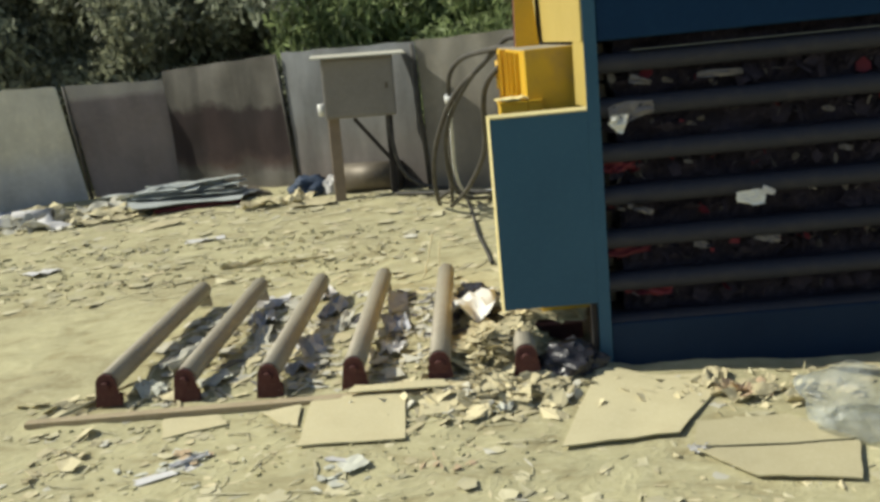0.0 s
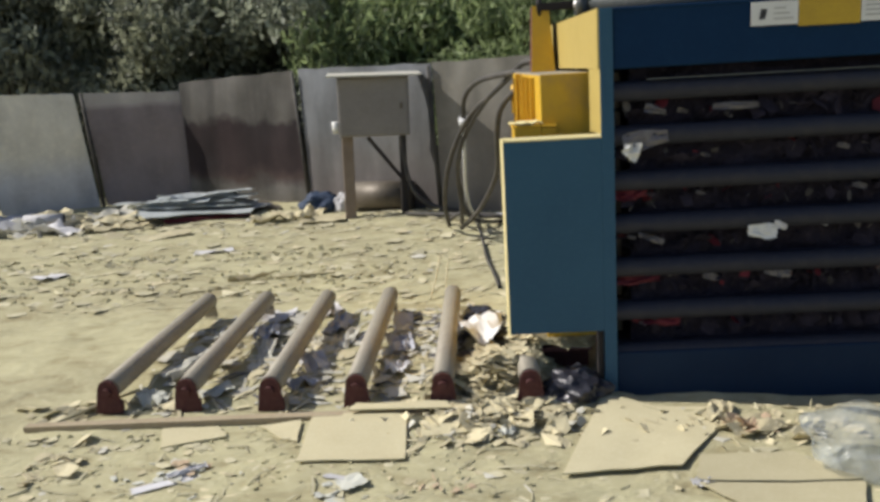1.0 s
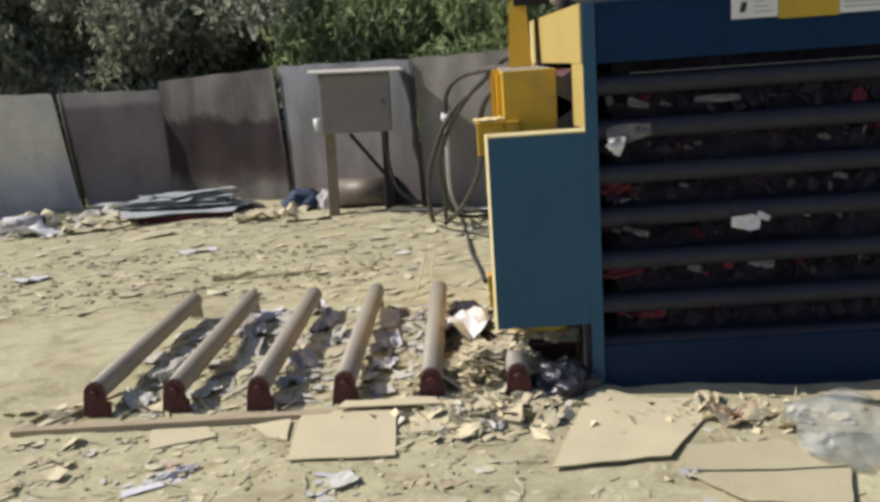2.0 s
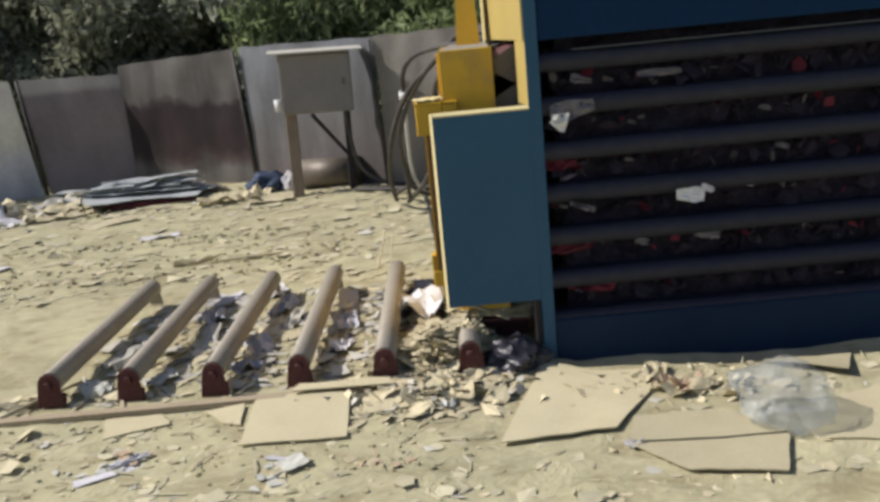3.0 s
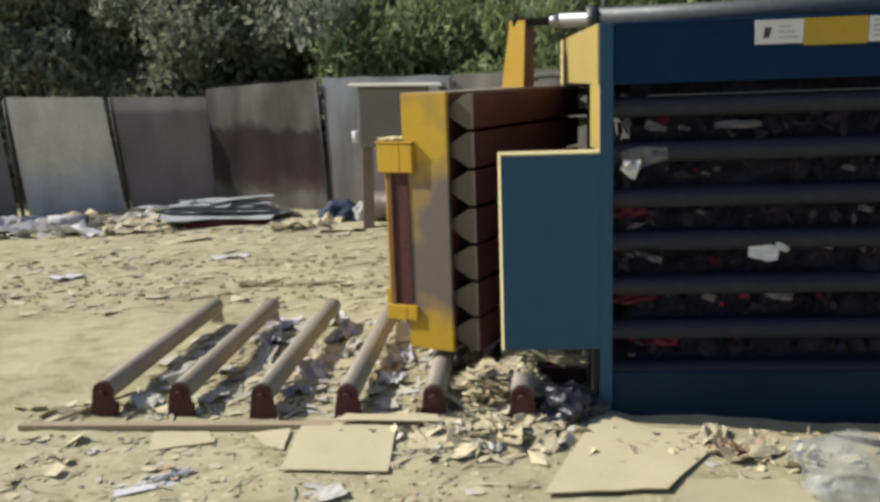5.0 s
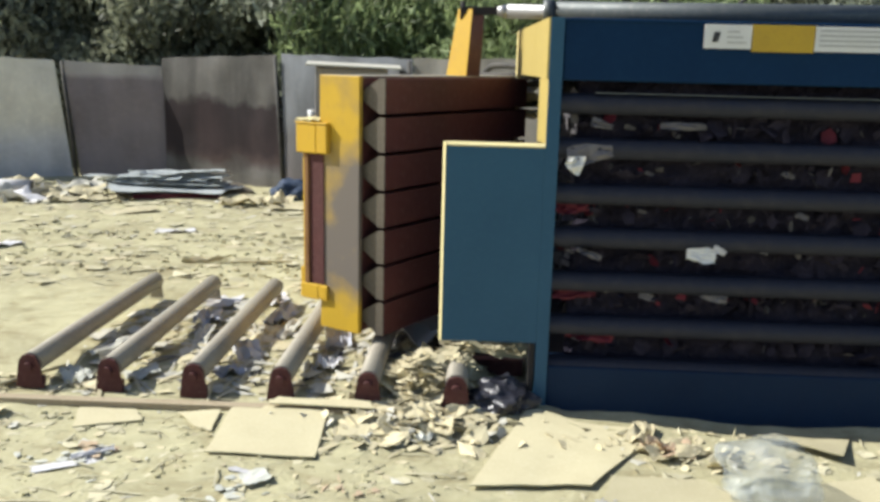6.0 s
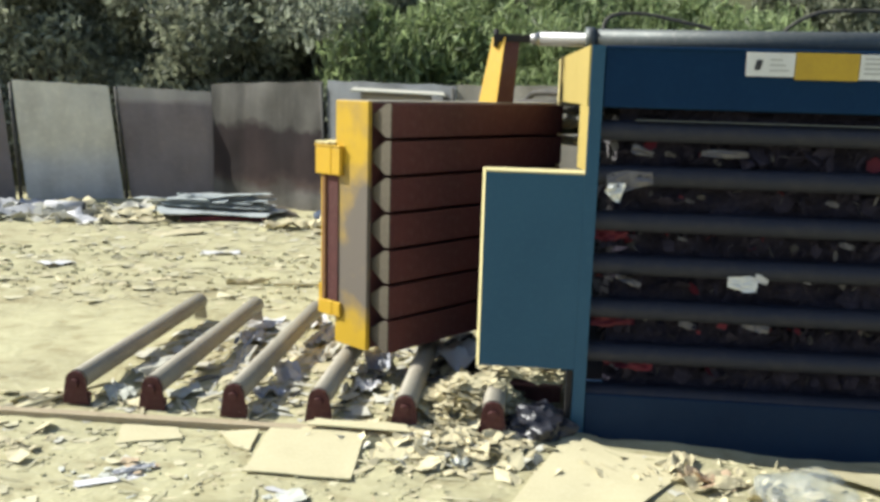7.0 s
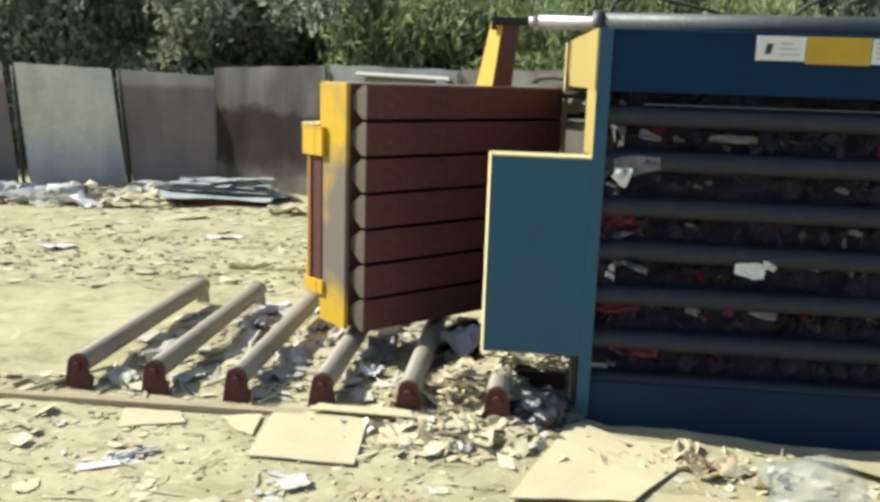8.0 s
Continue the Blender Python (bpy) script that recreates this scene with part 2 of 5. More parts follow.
def weathered(name, bands, streak, ragged=0.1, rough=0.6):
    """Old metal sheet: colour bands by height with ragged borders, and long run-down streaks."""
    m = surface(name, (1, 1, 1), (0.8, 0.78, 0.76), (1.15, 1.13, 1.1), rough=rough, metal=0.1, scale=1.7, fine=16, amount=0.9, bump=0.08, spec=0.3)
    n, l = m.node_tree.nodes, m.node_tree.links
    b = n["Principled BSDF"]
    blotch = b.inputs["Base Color"].links[0].from_socket
    tc, sep = n.new("ShaderNodeTexCoord"), n.new("ShaderNodeSeparateXYZ")
    l.new(tc.outputs["Object"], sep.inputs[0])
    noi = n.new("ShaderNodeTexNoise")
    noi.inputs["Scale"].default_value, noi.inputs["Detail"].default_value = 2.6, 7.0
    l.new(tc.outputs["Object"], noi.inputs["Vector"])
    warp = n.new("ShaderNodeMath")
    warp.operation = "MULTIPLY_ADD"
    warp.inputs[1].default_value = ragged * 3
    l.new(noi.outputs["Fac"], warp.inputs[0])
    l.new(sep.outputs["Z"], warp.inputs[2])
    span = n.new("ShaderNodeMapRange")
    span.inputs["From Min"].default_value, span.inputs["From Max"].default_value = ragged * 1.5, 1.7 + ragged * 1.5
    l.new(warp.outputs[0], span.inputs["Value"])
    ramp = n.new("ShaderNodeValToRGB")
    el = ramp.color_ramp.elements
    el[0].position, el[0].color = bands[0][0] / 1.7, (*bands[0][1], 1)
    el[1].position, el[1].color = bands[-1][0] / 1.7, (*bands[-1][1], 1)
    for h, c in bands[1:-1]:
        el.new(h / 1.7).color = (*c, 1)
    l.new(span.outputs[0], ramp.inputs["Fac"])
    mp, run = n.new("ShaderNodeMapping"), n.new("ShaderNodeTexNoise")
    mp.inputs["Scale"].default_value = (2.2, 2.2, 0.55)
    l.new(tc.outputs["Object"], mp.inputs["Vector"])
    run.inputs["Scale"].default_value, run.inputs["Detail"].default_value = 1.3, 6.0
    l.new(mp.outputs[0], run.inputs["Vector"])
    rr = n.new("ShaderNodeMapRange")
    rr.inputs["From Min"].default_value, rr.inputs["From Max"].default_value = 0.3, 0.7
    rr.inputs["To Min"].default_value, rr.inputs["To Max"].default_value = 1 - streak, 1 + streak
    l.new(run.outputs["Fac"], rr.inputs["Value"])
    hsv = n.new("ShaderNodeHueSaturation")
    l.new(rr.outputs[0], hsv.inputs["Value"])
    l.new(ramp.outputs["Color"], hsv.inputs["Color"])
    mul = n.new("ShaderNodeMix")
    mul.data_type, mul.blend_type = "RGBA", "MULTIPLY"
    mul.inputs["Factor"].default_value = 1.0
    l.new(hsv.outputs["Color"], mul.inputs["A"])
    l.new(blotch, mul.inputs["B"])
    l.new(mul.outputs["Result"], b.inputs["Base Color"])
    return m


SHEETS = [
    weathered("sheet_pale_zinc", [(0.1, (0.5, 0.5, 0.5)), (0.4, (0.56, 0.56, 0.55)), (0.7, (0.66, 0.63, 0.53)), (1.3, (0.68, 0.65, 0.56))], 0.16),
    weathered("sheet_dull_brown", [(0.1, (0.23, 0.195, 0.19)), (1.22, (0.22, 0.187, 0.187)), (1.3, (0.4, 0.37, 0.34)), (1.45, (0.42, 0.39, 0.36))], 0.14, 0.03),
    weathered("sheet_blue_zinc", [(0.1, (0.125, 0.108, 0.102)), (0.6, (0.145, 0.138, 0.132)), (0.9, (0.16, 0.165, 0.17)), (1.5, (0.17, 0.18, 0.19))], 0.3, 0.14),
    weathered("sheet_rusted", [(0.16, (0.15, 0.14, 0.125)), (0.34, (0.07, 0.047, 0.042)), (0.45, (0.036, 0.023, 0.022)), (0.95, (0.036, 0.023, 0.023)), (1.04, (0.13, 0.12, 0.105)), (1.5, (0.145, 0.135, 0.12))], 0.45, 0.16),
    weathered("sheet_stained_zinc", [(0.1, (0.2, 0.18, 0.15)), (0.7, (0.23, 0.21, 0.18)), (1.5, (0.26, 0.245, 0.21))], 0.28),
]


# ---- mesh helpers ----
def thing(name, m, label, category, group="", kind=""):
    ob = new(name)
    ob.matrix_world = m
    return tagged(ob, label, category, group, kind)


def mesh_of(bm, name, smooth=False):
    me = bpy.data.meshes.new(name)
    bm.normal_update()
    bm.to_mesh(me)
    bm.free()
    if smooth:
        me.shade_smooth()
        me.set_sharp_from_angle(angle=radians(40))
    return me


def part(name, bm, material, parent=None, label="", smooth=False):
    ob = new(name, mesh_of(bm, name, smooth))
    ob.data.materials.append(material)
    ob.parent = parent
    return tagged(ob, label)


def solo(name, bm, material, label, category, group="", kind="", smooth=False):
    return tagged(part(name, bm, material, None, label, smooth), label, category, group, kind)


def box(x0, x1, y0, y1, z0, z1, bevel=0.0, bm=None, turn=None):
    bm = bm or bmesh.new()
    made = bmesh.ops.create_cube(bm, size=1.0)["verts"]
    bmesh.ops.scale(bm, verts=made, vec=(x1 - x0, y1 - y0, z1 - z0))
    bmesh.ops.translate(bm, verts=made, vec=((x0 + x1) / 2, (y0 + y1) / 2, (z0 + z1) / 2))
    if bevel:
        edges = list({e for v in made for e in v.link_edges})
        made = bmesh.ops.bevel(bm, geom=edges, offset=bevel, segments=2, affect="EDGES", profile=0.5)["verts"]
    if turn:
        bmesh.ops.transform(bm, matrix=turn, verts=list({v for v in made}))
    return bm


def tube(a, b, r, r2=None, seg=20, bm=None, caps=True):
    bm = bm or bmesh.new()
    a, b = Vector(a), Vector(b)
    m = Matrix.Translation((a + b) / 2) @ (b - a).to_track_quat("Z", "Y").to_matrix().to_4x4()
    bmesh.ops.create_cone(bm, cap_ends=caps, segments=seg, radius1=r, radius2=r if r2 is None else r2, depth=(b - a).length, matrix=m)
    for f in bm.faces:
        f.smooth = f.smooth or (len(f.verts) == 4 and seg > 4)
    return bm


def prism(outline, axis, lo, hi, bm=None):
    """Extrudes an outline of two coordinates along the third axis."""
    bm = bm or bmesh.new()
    def at(p, v):
        c = list(p)
        c.insert("xyz".index(axis), v)
        return c
    low = [bm.verts.new(at(p, lo)) for p in outline]
    high = [bm.verts.new(at(p, hi)) for p in outline]
    n = len(outline)
    bm.faces.new(low)
    bm.faces.new(high[::-1])
    for i in range(n):
        bm.faces.new((low[i], high[i], high[(i + 1) % n], low[(i + 1) % n]))
    bmesh.ops.recalc_face_normals(bm, faces=bm.faces)
    return bm


def hose(name, points, r, material, parent=None, label=""):
    """A bent tube through a few points."""
    cu = bpy.data.curves.new(name, "CURVE")
    cu.dimensions, cu.bevel_depth, cu.bevel_resolution, cu.resolution_u = "3D", r, 3, 10
    sp = cu.splines.new("NURBS")
    sp.points.add(len(points) - 1)
    for p, q in zip(sp.points, points):
        p.co = (*q, 1)
    sp.use_endpoint_u, sp.order_u = True, 3
    tmp = new(name, cu)
    me = bpy.data.meshes.new_from_object(tmp.evaluated_get(bpy.context.evaluated_depsgraph_get()))
    bpy.data.objects.remove(tmp)
    me.materials.clear()
    me.materials.append(material)
    me.shade_smooth()
    ob = new(name, me)
    ob.parent = parent
    return tagged(ob, label)


def sheet(w, h, nx, ny, crumple, rng, thick=0.004, fold=0.0):
    """A thin sheet lying flat, with ragged border, curl and a thickness of its own."""
    bm = bmesh.new()
    sx, sy = rng.uniform(0, 90), rng.uniform(0, 90)
    top, low = [], []
    for j in range(ny + 1):
        for i in range(nx + 1):
            u, v = i / nx - 0.5, j / ny - 0.5
            x = u * w * (1 + 0.1 * noise.noise((v * 4 + sx, sy, 3)))
            y = v * h * (1 + 0.1 * noise.noise((u * 4 + sy, sx, 7)))
            z = crumple * (noise.noise((u * 3 + sx, v * 3 + sy, 0)) + 0.5 * noise.noise((u * 8 + sx, v * 8, sy))) + fold * abs(u) ** 1.5
            top.append(bm.verts.new((x, y, z + thick)))
            low.append(bm.verts.new((x, y, z)))
    k = nx + 1
    for j in range(ny):
        for i in range(nx):
            a, b, c, d = j * k + i, j * k + i + 1, (j + 1) * k + i + 1, (j + 1) * k + i
            bm.faces.new((top[a], top[b], top[c], top[d]))
            bm.faces.new((low[d], low[c], low[b], low[a]))
    rim = [i for i in range(k)] + [j * k + nx for j in range(1, ny + 1)] + [ny * k + i for i in range(nx - 1, -1, -1)] + [j * k for j in range(ny - 1, 0, -1)]
    for p, q in zip(rim, rim[1:] + rim[:1]):
        bm.faces.new((low[p], low[q], top[q], top[p]))
    return bm


def flat_piece(corners, thick, rise, rng, cuts=5):
    """A flat quad of board with given ground corners, slightly warped."""
    bm = bmesh.new()
    a, b, c, d = [Vector(p) for p in corners]
    s = rng.uniform(0, 50)
    rows = []
    for side in (thick, 0.0):
        grid = []
        for j in range(cuts + 1):
            for i in range(cuts + 1):
                u, v = i / cuts, j / cuts
                p = a.lerp(b, u).lerp(d.lerp(c, u), v)
                ragged = 0.012 if (i in (0, cuts) or j in (0, cuts)) else 0.0
                q = Vector((p.x + ragged * noise.noise((u * 5 + s, v * 5, 1)), p.y + ragged * noise.noise((u * 5, v * 5 + s, 2)),
                            ground_z(p.x, p.y) + p.z + rise * (0.6 + noise.noise((u * 2 + s, v * 2, 4))) + side))
                grid.append(bm.verts.new(q))
        rows.append(grid)
    top, low = rows
    k = cuts + 1
    for j in range(cuts):
        for i in range(cuts):
            q = [j * k + i, j * k + i + 1, (j + 1) * k + i + 1, (j + 1) * k + i]
            bm.faces.new([top[x] for x in q])
            bm.faces.new([low[x] for x in q[::-1]])
    rim = [i for i in range(k)] + [j * k + cuts for j in range(1, k)] + [cuts * k + i for i in range(cuts - 1, -1, -1)] + [j * k for j in range(cuts - 1, 0, -1)]
    for p, q in zip(rim, rim[1:] + rim[:1]):
        f = bm.faces.new((low[p], low[q], top[q], top[p]))
        for e in f.edges:
            e.smooth = False
    bmesh.ops.recalc_face_normals(bm, faces=bm.faces)
    return bm


def flakes(n, place, size, rng, thick=0.0025, curl=0.35):
    """Many small torn pieces as one mesh: each a bent pentagon with its own thickness. place() gives x, y, z."""
    verts, faces = [], []
    for _ in range(n):
        x, y, z = place()
        r = rng.uniform(*size)
        turn = Euler((rng.gauss(0, curl), rng.gauss(0, curl), rng.uniform(0, 6.28))).to_matrix()
        k = rng.choice((4, 5, 5, 6))
        base = len(verts)
        stretch = rng.choice((0.14, 0.25, 0.5, 0.8, 1.0))
        bend = rng.uniform(-0.3, 0.3)
        for side in (thick, 0):
            for i in range(k):
                a = 6.283 * i / k
                rr = r * rng.uniform(0.65, 1.15)
                p = Vector((rr * math.cos(a), stretch * rr * math.sin(a), 0))
                p.z = bend * abs(p.x) + side
                q = turn @ p
                verts.append((x + q.x, y + q.y, z + q.z))
        faces.append(tuple(range(base, base + k)))
        faces.append(tuple(range(base + 2 * k - 1, base + k - 1, -1)))
        for i in range(k):
            faces.append((base + k + i, base + k + (i + 1) % k, base + (i + 1) % k, base + i))
    me = bpy.data.meshes.new("flakes")
    me.from_pydata(verts, [], faces)
    me.update()
    return me


# ---- ground ----
def ground_z(x, y):
    near = 1.0 / (1.0 + ((x + 1) ** 2 + (y - 1.5) ** 2) / 90.0)
    z = near * (0.022 * noise.noise((x * 1.1, y * 1.1, 0.3)) + 0.016 * noise.noise((x * 2.4, y * 5.2, 1.7)) + 0.009 * noise.noise((x * 8, y * 11, 2.2)))
    z -= 0.03 * near * math.exp(-((x - 1.3) ** 2) / 0.9 - (y + 0.1) ** 2 / 0.12)
    z += 0.08 * math.exp(-((x + 0.55) ** 2) / 0.045 - (y - 0.2) ** 2 / 0.08)
    ditch = max(0.0, min(1.0, (y + 0.24) / 0.14)) * max(0.0, min(1.0, (x - 0.02) / 0.1)) * max(0.0, min(1.0, (3.0 - y) / 0.5))
    z += 0.06 * math.exp(-((x + 0.43) ** 2) / 0.02 - (y - 0.18) ** 2 / 0.04)
    z -= 0.025 * ditch * ditch * (3 - 2 * ditch)
    if y > 7.6:
        z += 4.5 * min(1.0, (y - 7.6) / 7.0) ** 1.1
    return z


def axis_lines(lo, hi, step, far):
    inner = list(np.arange(lo, hi + 1e-6, step))
    out, d = [], step
    while d < far:
        d *= 1.5
        out.append(d)
    return [lo - v for v in reversed(out)] + inner + [hi + v for v in out]


def make_ground():
    xs, ys = axis_lines(-7.0, 3.4, 0.05, 2500), axis_lines(-2.6, 7.6, 0.05, 2500)
    verts = [(x, y, ground_z(x, y)) for y in ys for x in xs]
    k = len(xs)
    faces = [(j * k + i, j * k + i + 1, (j + 1) * k + i + 1, (j + 1) * k + i) for j in range(len(ys) - 1) for i in range(k - 1)]
    me = bpy.data.meshes.new("ground")
    me.from_pydata(verts, [], faces)
    me.materials.append(SAND)
    me.materials.append(WEEDS)
    for f in me.polygons:
        if f.center.y > 7.65 and abs(f.center.x) < 60 and f.center.y < 60:
            f.material_index = 1
    me.shade_smooth()
    tagged(new("ground", me), "dry dusty sand yard trodden and littered", "ground", kind="structure")


make_ground()

# ---- the baling press ----
press = thing("baling_press", Matrix(), "blue and yellow horizontal baling press with slatted chamber side", "press")
LEN = 4.2
part("corner_stile", box(-0.045, 0.012, 0.0, 0.17, -0.05, 1.735, 0.0015), BLUE, press)
part("jamb_face", prism([(-0.073, 0.168), (-0.0455, 0.006), (-0.0455, 0.168)], "z", 1.201, 1.481), BEAMYEL, press, "sunlit cream yellow jamb")
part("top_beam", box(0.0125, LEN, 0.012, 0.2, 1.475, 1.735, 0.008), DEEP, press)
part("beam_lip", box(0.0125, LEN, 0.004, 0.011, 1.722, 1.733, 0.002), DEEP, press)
part("bottom_rail", box(0.0125, LEN, 0.008, 0.22, -0.13, 0.185, 0.008), SHADEBLUE, press)
SLATS = [1.42, 1.225, 1.022, 0.825, 0.622, 0.415, 0.235]
slat_mesh = None
for z in SLATS:
    if slat_mesh is None:
        arc = [(0.062 - 0.044 * math.cos(radians(a)), -0.044 + 0.044 * math.sin(radians(a))) for a in range(90, -91, -10)]
        bm = prism([(0.1, 0.0), *arc, (0.1, -0.088)], "x", 0.0125, LEN)
        ob = part("slat", bm, NAVY, press)
        slat_mesh = ob.data
    else:
        ob = new("slat", slat_mesh)
        ob.parent = press
    ob.location.z = z if z > 0.3 else z - 0.02
# pale grey bar stands for the light along the upper slat's edge
part("slat_highlight", box(0.16, LEN, 0.016, 0.03, 1.4225, 1.428, 0.001), CYL, press, "pale bar for the lit edge of the upper slat")
# outlet plate with a faded yellow edge
part("side_panel", box(-0.478, -0.0452, 0.0005, 0.03, 0.295, 1.182, 0.001), BLUE, press, "large flat blue side panel")
part("panel_edge", prism([(-0.49, 0.014), (-0.49, 0.034), (-0.4785, 0.034), (-0.4785, -0.002)], "z", 0.29, 1.199), CREAM, press)
part("panel_top_edge", prism([(-0.004, 1.1835), (-0.004, 1.19), (0.012, 1.2), (0.04, 1.2), (0.04, 1.1835)], "x", -0.4775, -0.0456), CREAM, press)
part("outlet_ledge", box(-0.46, -0.08, 0.21, 0.47, 0.135, 0.152, 0.003), PRIMER, press, "rusty red ledge under the panel")
# added plate; its dark red-brown stands for the shade below the panel
part("cavity_backing", box(-0.46, -0.078, 0.37, 0.39, -0.03, 0.134, 0.003), PRIMER, press)
# foot plate near black: the shade it stands in is in its colour
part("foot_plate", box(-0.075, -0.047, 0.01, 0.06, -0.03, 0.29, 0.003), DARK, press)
# outlet frame across the end
part("cross_beam", prism([(-0.0535, 0.006), (-0.125, 1.64), (0.02, 1.64), (0.02, 0.2015), (-0.0455, 0.2015), (-0.0455, 0.006)], "z", 1.482, 1.735), BEAMYEL, press, "sunlit cream yellow cross beam")
part("far_stile", box(-0.125, -0.098, 1.645, 1.76, -0.03, 1.735, 0.003), CREAM, press)
part("beam_seam", box(-0.1265, -0.114, 1.40, 1.43, 1.484, 1.74, 0.002), BARE, press)
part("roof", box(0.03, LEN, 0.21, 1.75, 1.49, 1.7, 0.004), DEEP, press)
# far side and floor near black: the chamber's shade is in their colour
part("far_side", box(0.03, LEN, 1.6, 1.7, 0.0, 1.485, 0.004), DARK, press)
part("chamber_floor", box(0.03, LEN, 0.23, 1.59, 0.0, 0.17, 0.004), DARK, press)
part("rear_wall", box(LEN + 0.005, LEN + 0.1, 0.01, 1.75, -0.03, 1.735, 0.01), BLUE, press)

# the sign on the beam
sign = thing("sign_board", pose(0, 0, 0), "long white and yellow machine sign on blue beam", "sign")
part("white_panel", box(0.596, 0.792, -0.002, 0.009, 1.622, 1.72, 0.001), WHITE, sign)
part("yellow_panel", box(0.795, 1.05, -0.004, 0.009, 1.612, 1.722, 0.001), SIGNYEL, sign)
part("white_panel", box(1.053, 1.6, -0.002, 0.009, 1.618, 1.72, 0.001), WHITE, sign)
part("mark", prism([(0.628, 1.648), (0.652, 1.648), (0.662, 1.69), (0.636, 1.69)], "y", -0.0045, -0.0022), INK, sign)
for i in range(4):
    part("print_bar", box(1.07, 1.07 + 0.3 - 0.05 * (i % 2), -0.0045, -0.0022, 1.64 + 0.02 * i, 1.646 + 0.02 * i), GREYINK, sign)
for i in range(3):
    part("print_bar", box(0.69, 0.77 - 0.015 * i, -0.0045, -0.0022, 1.645 + 0.022 * i, 1.65 + 0.022 * i), GREYINK, sign)

# ---- the swinging door ----
PIVOT = (-0.334, 1.735)
ZT, ZB = 1.466, 0.2
door = part("door", box(-0.004, 0.225, -1.4775, 0.06, ZB + 0.006, ZT - 0.008, 0.004), PRIMER, press, "open ribbed press door, yellow outside, brown inside")
part("end_plate", box(-0.012, 0.236, -1.505, -1.4785, ZB, ZT, 0.004), YWORN, door, "worn yellow end plate")
part("outer_skin", box(-0.0125, -0.0045, -1.478, 0.05, ZB + 0.004, ZT - 0.004, 0.002), YELLOW, door)
part("top_plate", box(-0.01, 0.224, -1.477, 0.05, ZT - 0.0075, ZT + 0.001, 0.002), TUBE, door, "pale tan upper edge")
rib_h = (ZT - ZB) / 7
rib_mesh = None
for i in range(7):
    z = ZB + rib_h * i
    g = 0.01
    if rib_mesh is None:
        bm = bmesh.new()
        # wide face, narrow root; the near end is drawn in
        ring = []
        for y, xs in ((-1.462, 0.362), (-0.08, 0.362)):
            ring.append([bm.verts.new((x, y, zz)) for x, zz in ((0.2265, 0.064), (xs - 0.035, g), (xs, g), (xs, rib_h - g), (xs - 0.035, rib_h - g), (0.2265, rib_h - 0.064))])
        bm.faces.new(ring[0])
        bm.faces.new(ring[1][::-1])
        for k in range(6):
            bm.faces.new((ring[0][k], ring[1][k], ring[1][(k + 1) % 6], ring[0][(k + 1) % 6]))
        bmesh.ops.recalc_face_normals(bm, faces=bm.faces)
        ob = part("rib", bm, PRIMER, door)
        rib_mesh = ob.data
        bm = prism([(0.2275, 0.066), (0.3255, 0.008), (0.3595, 0.008), (0.3595, rib_h - 0.008), (0.3255, rib_h - 0.008), (0.2275, rib_h - 0.066)], "y", -1.468, -1.4625)
        cap = part("rib_cap", bm, BARE, door)
        cap_mesh = cap.data
    else:
        ob, cap = new("rib", rib_mesh), new("rib_cap", cap_mesh)
        ob.parent = cap.parent = door
    ob.location.z = cap.location.z = z
# lock on the outer edge
part("lock_head", box(-0.143, -0.013, -1.535, -1.4, 1.085, 1.228, 0.006), YELLOW, door)
part("lock_cap", box(-0.148, -0.013, -1.539, -1.396, 1.2285, 1.238, 0.003), YELLOW, door)
crust = sheet(0.13, 0.13, 10, 10, 0.012, random.Random(14), 0.006)
bmesh.ops.transform(crust, matrix=pose(-0.082, -1.468, 1.2465, 0, 0, 10), verts=crust.verts)
part("dust_crust", crust, CREAM, door, "pale crust of dust and paper on the lock", smooth=True)
part("lock_head_plate", box(-0.0125, 0.055, -1.5345, -1.5065, 1.087, 1.226, 0.005), YELLOW, door)
part("lock_cap_lip", box(-0.0125, 0.057, -1.5385, -1.5065, 1.2285, 1.2375, 0.003), YELLOW, door)
part("lock_web", box(-0.0755, 0.015, -1.5115, -1.506, 0.42, 1.0845, 0.001), OXIDE, door, "rust red lock web")
part("lock_foot_plate", box(-0.0125, 0.045, -1.5235, -1.5065, 0.345, 0.4195, 0.004), YELLOW, door)
part("lock_bar", prism([(-0.11, -1.52), (-0.11, -1.43), (-0.1025, -1.43), (-0.1025, -1.52)], "z", 0.42, 1.0845), YELLOW, door)
part("lock_flange", box(-0.102, -0.076, -1.522, -1.5015, 0.42, 1.0845, 0.002), RUSTY, door, "orange-brown rusted lock flange")
part("lock_channel", prism([(-0.0945, -1.5), (-0.0945, -1.44), (-0.0135, -1.44), (-0.0135, -1.47), (-0.07, -1.475), (-0.075, -1.5)], "z", 0.42, 1.0845), OXIDE, door, "rust red lock channel")
part("lock_foot", box(-0.13, -0.013, -1.525, -1.42, 0.34, 0.4195, 0.005), YELLOW, door)
part("lock_foot_block", box(-0.132, -0.1105, -1.52, -1.44, 0.4205, 0.5, 0.004), YELLOW, door)
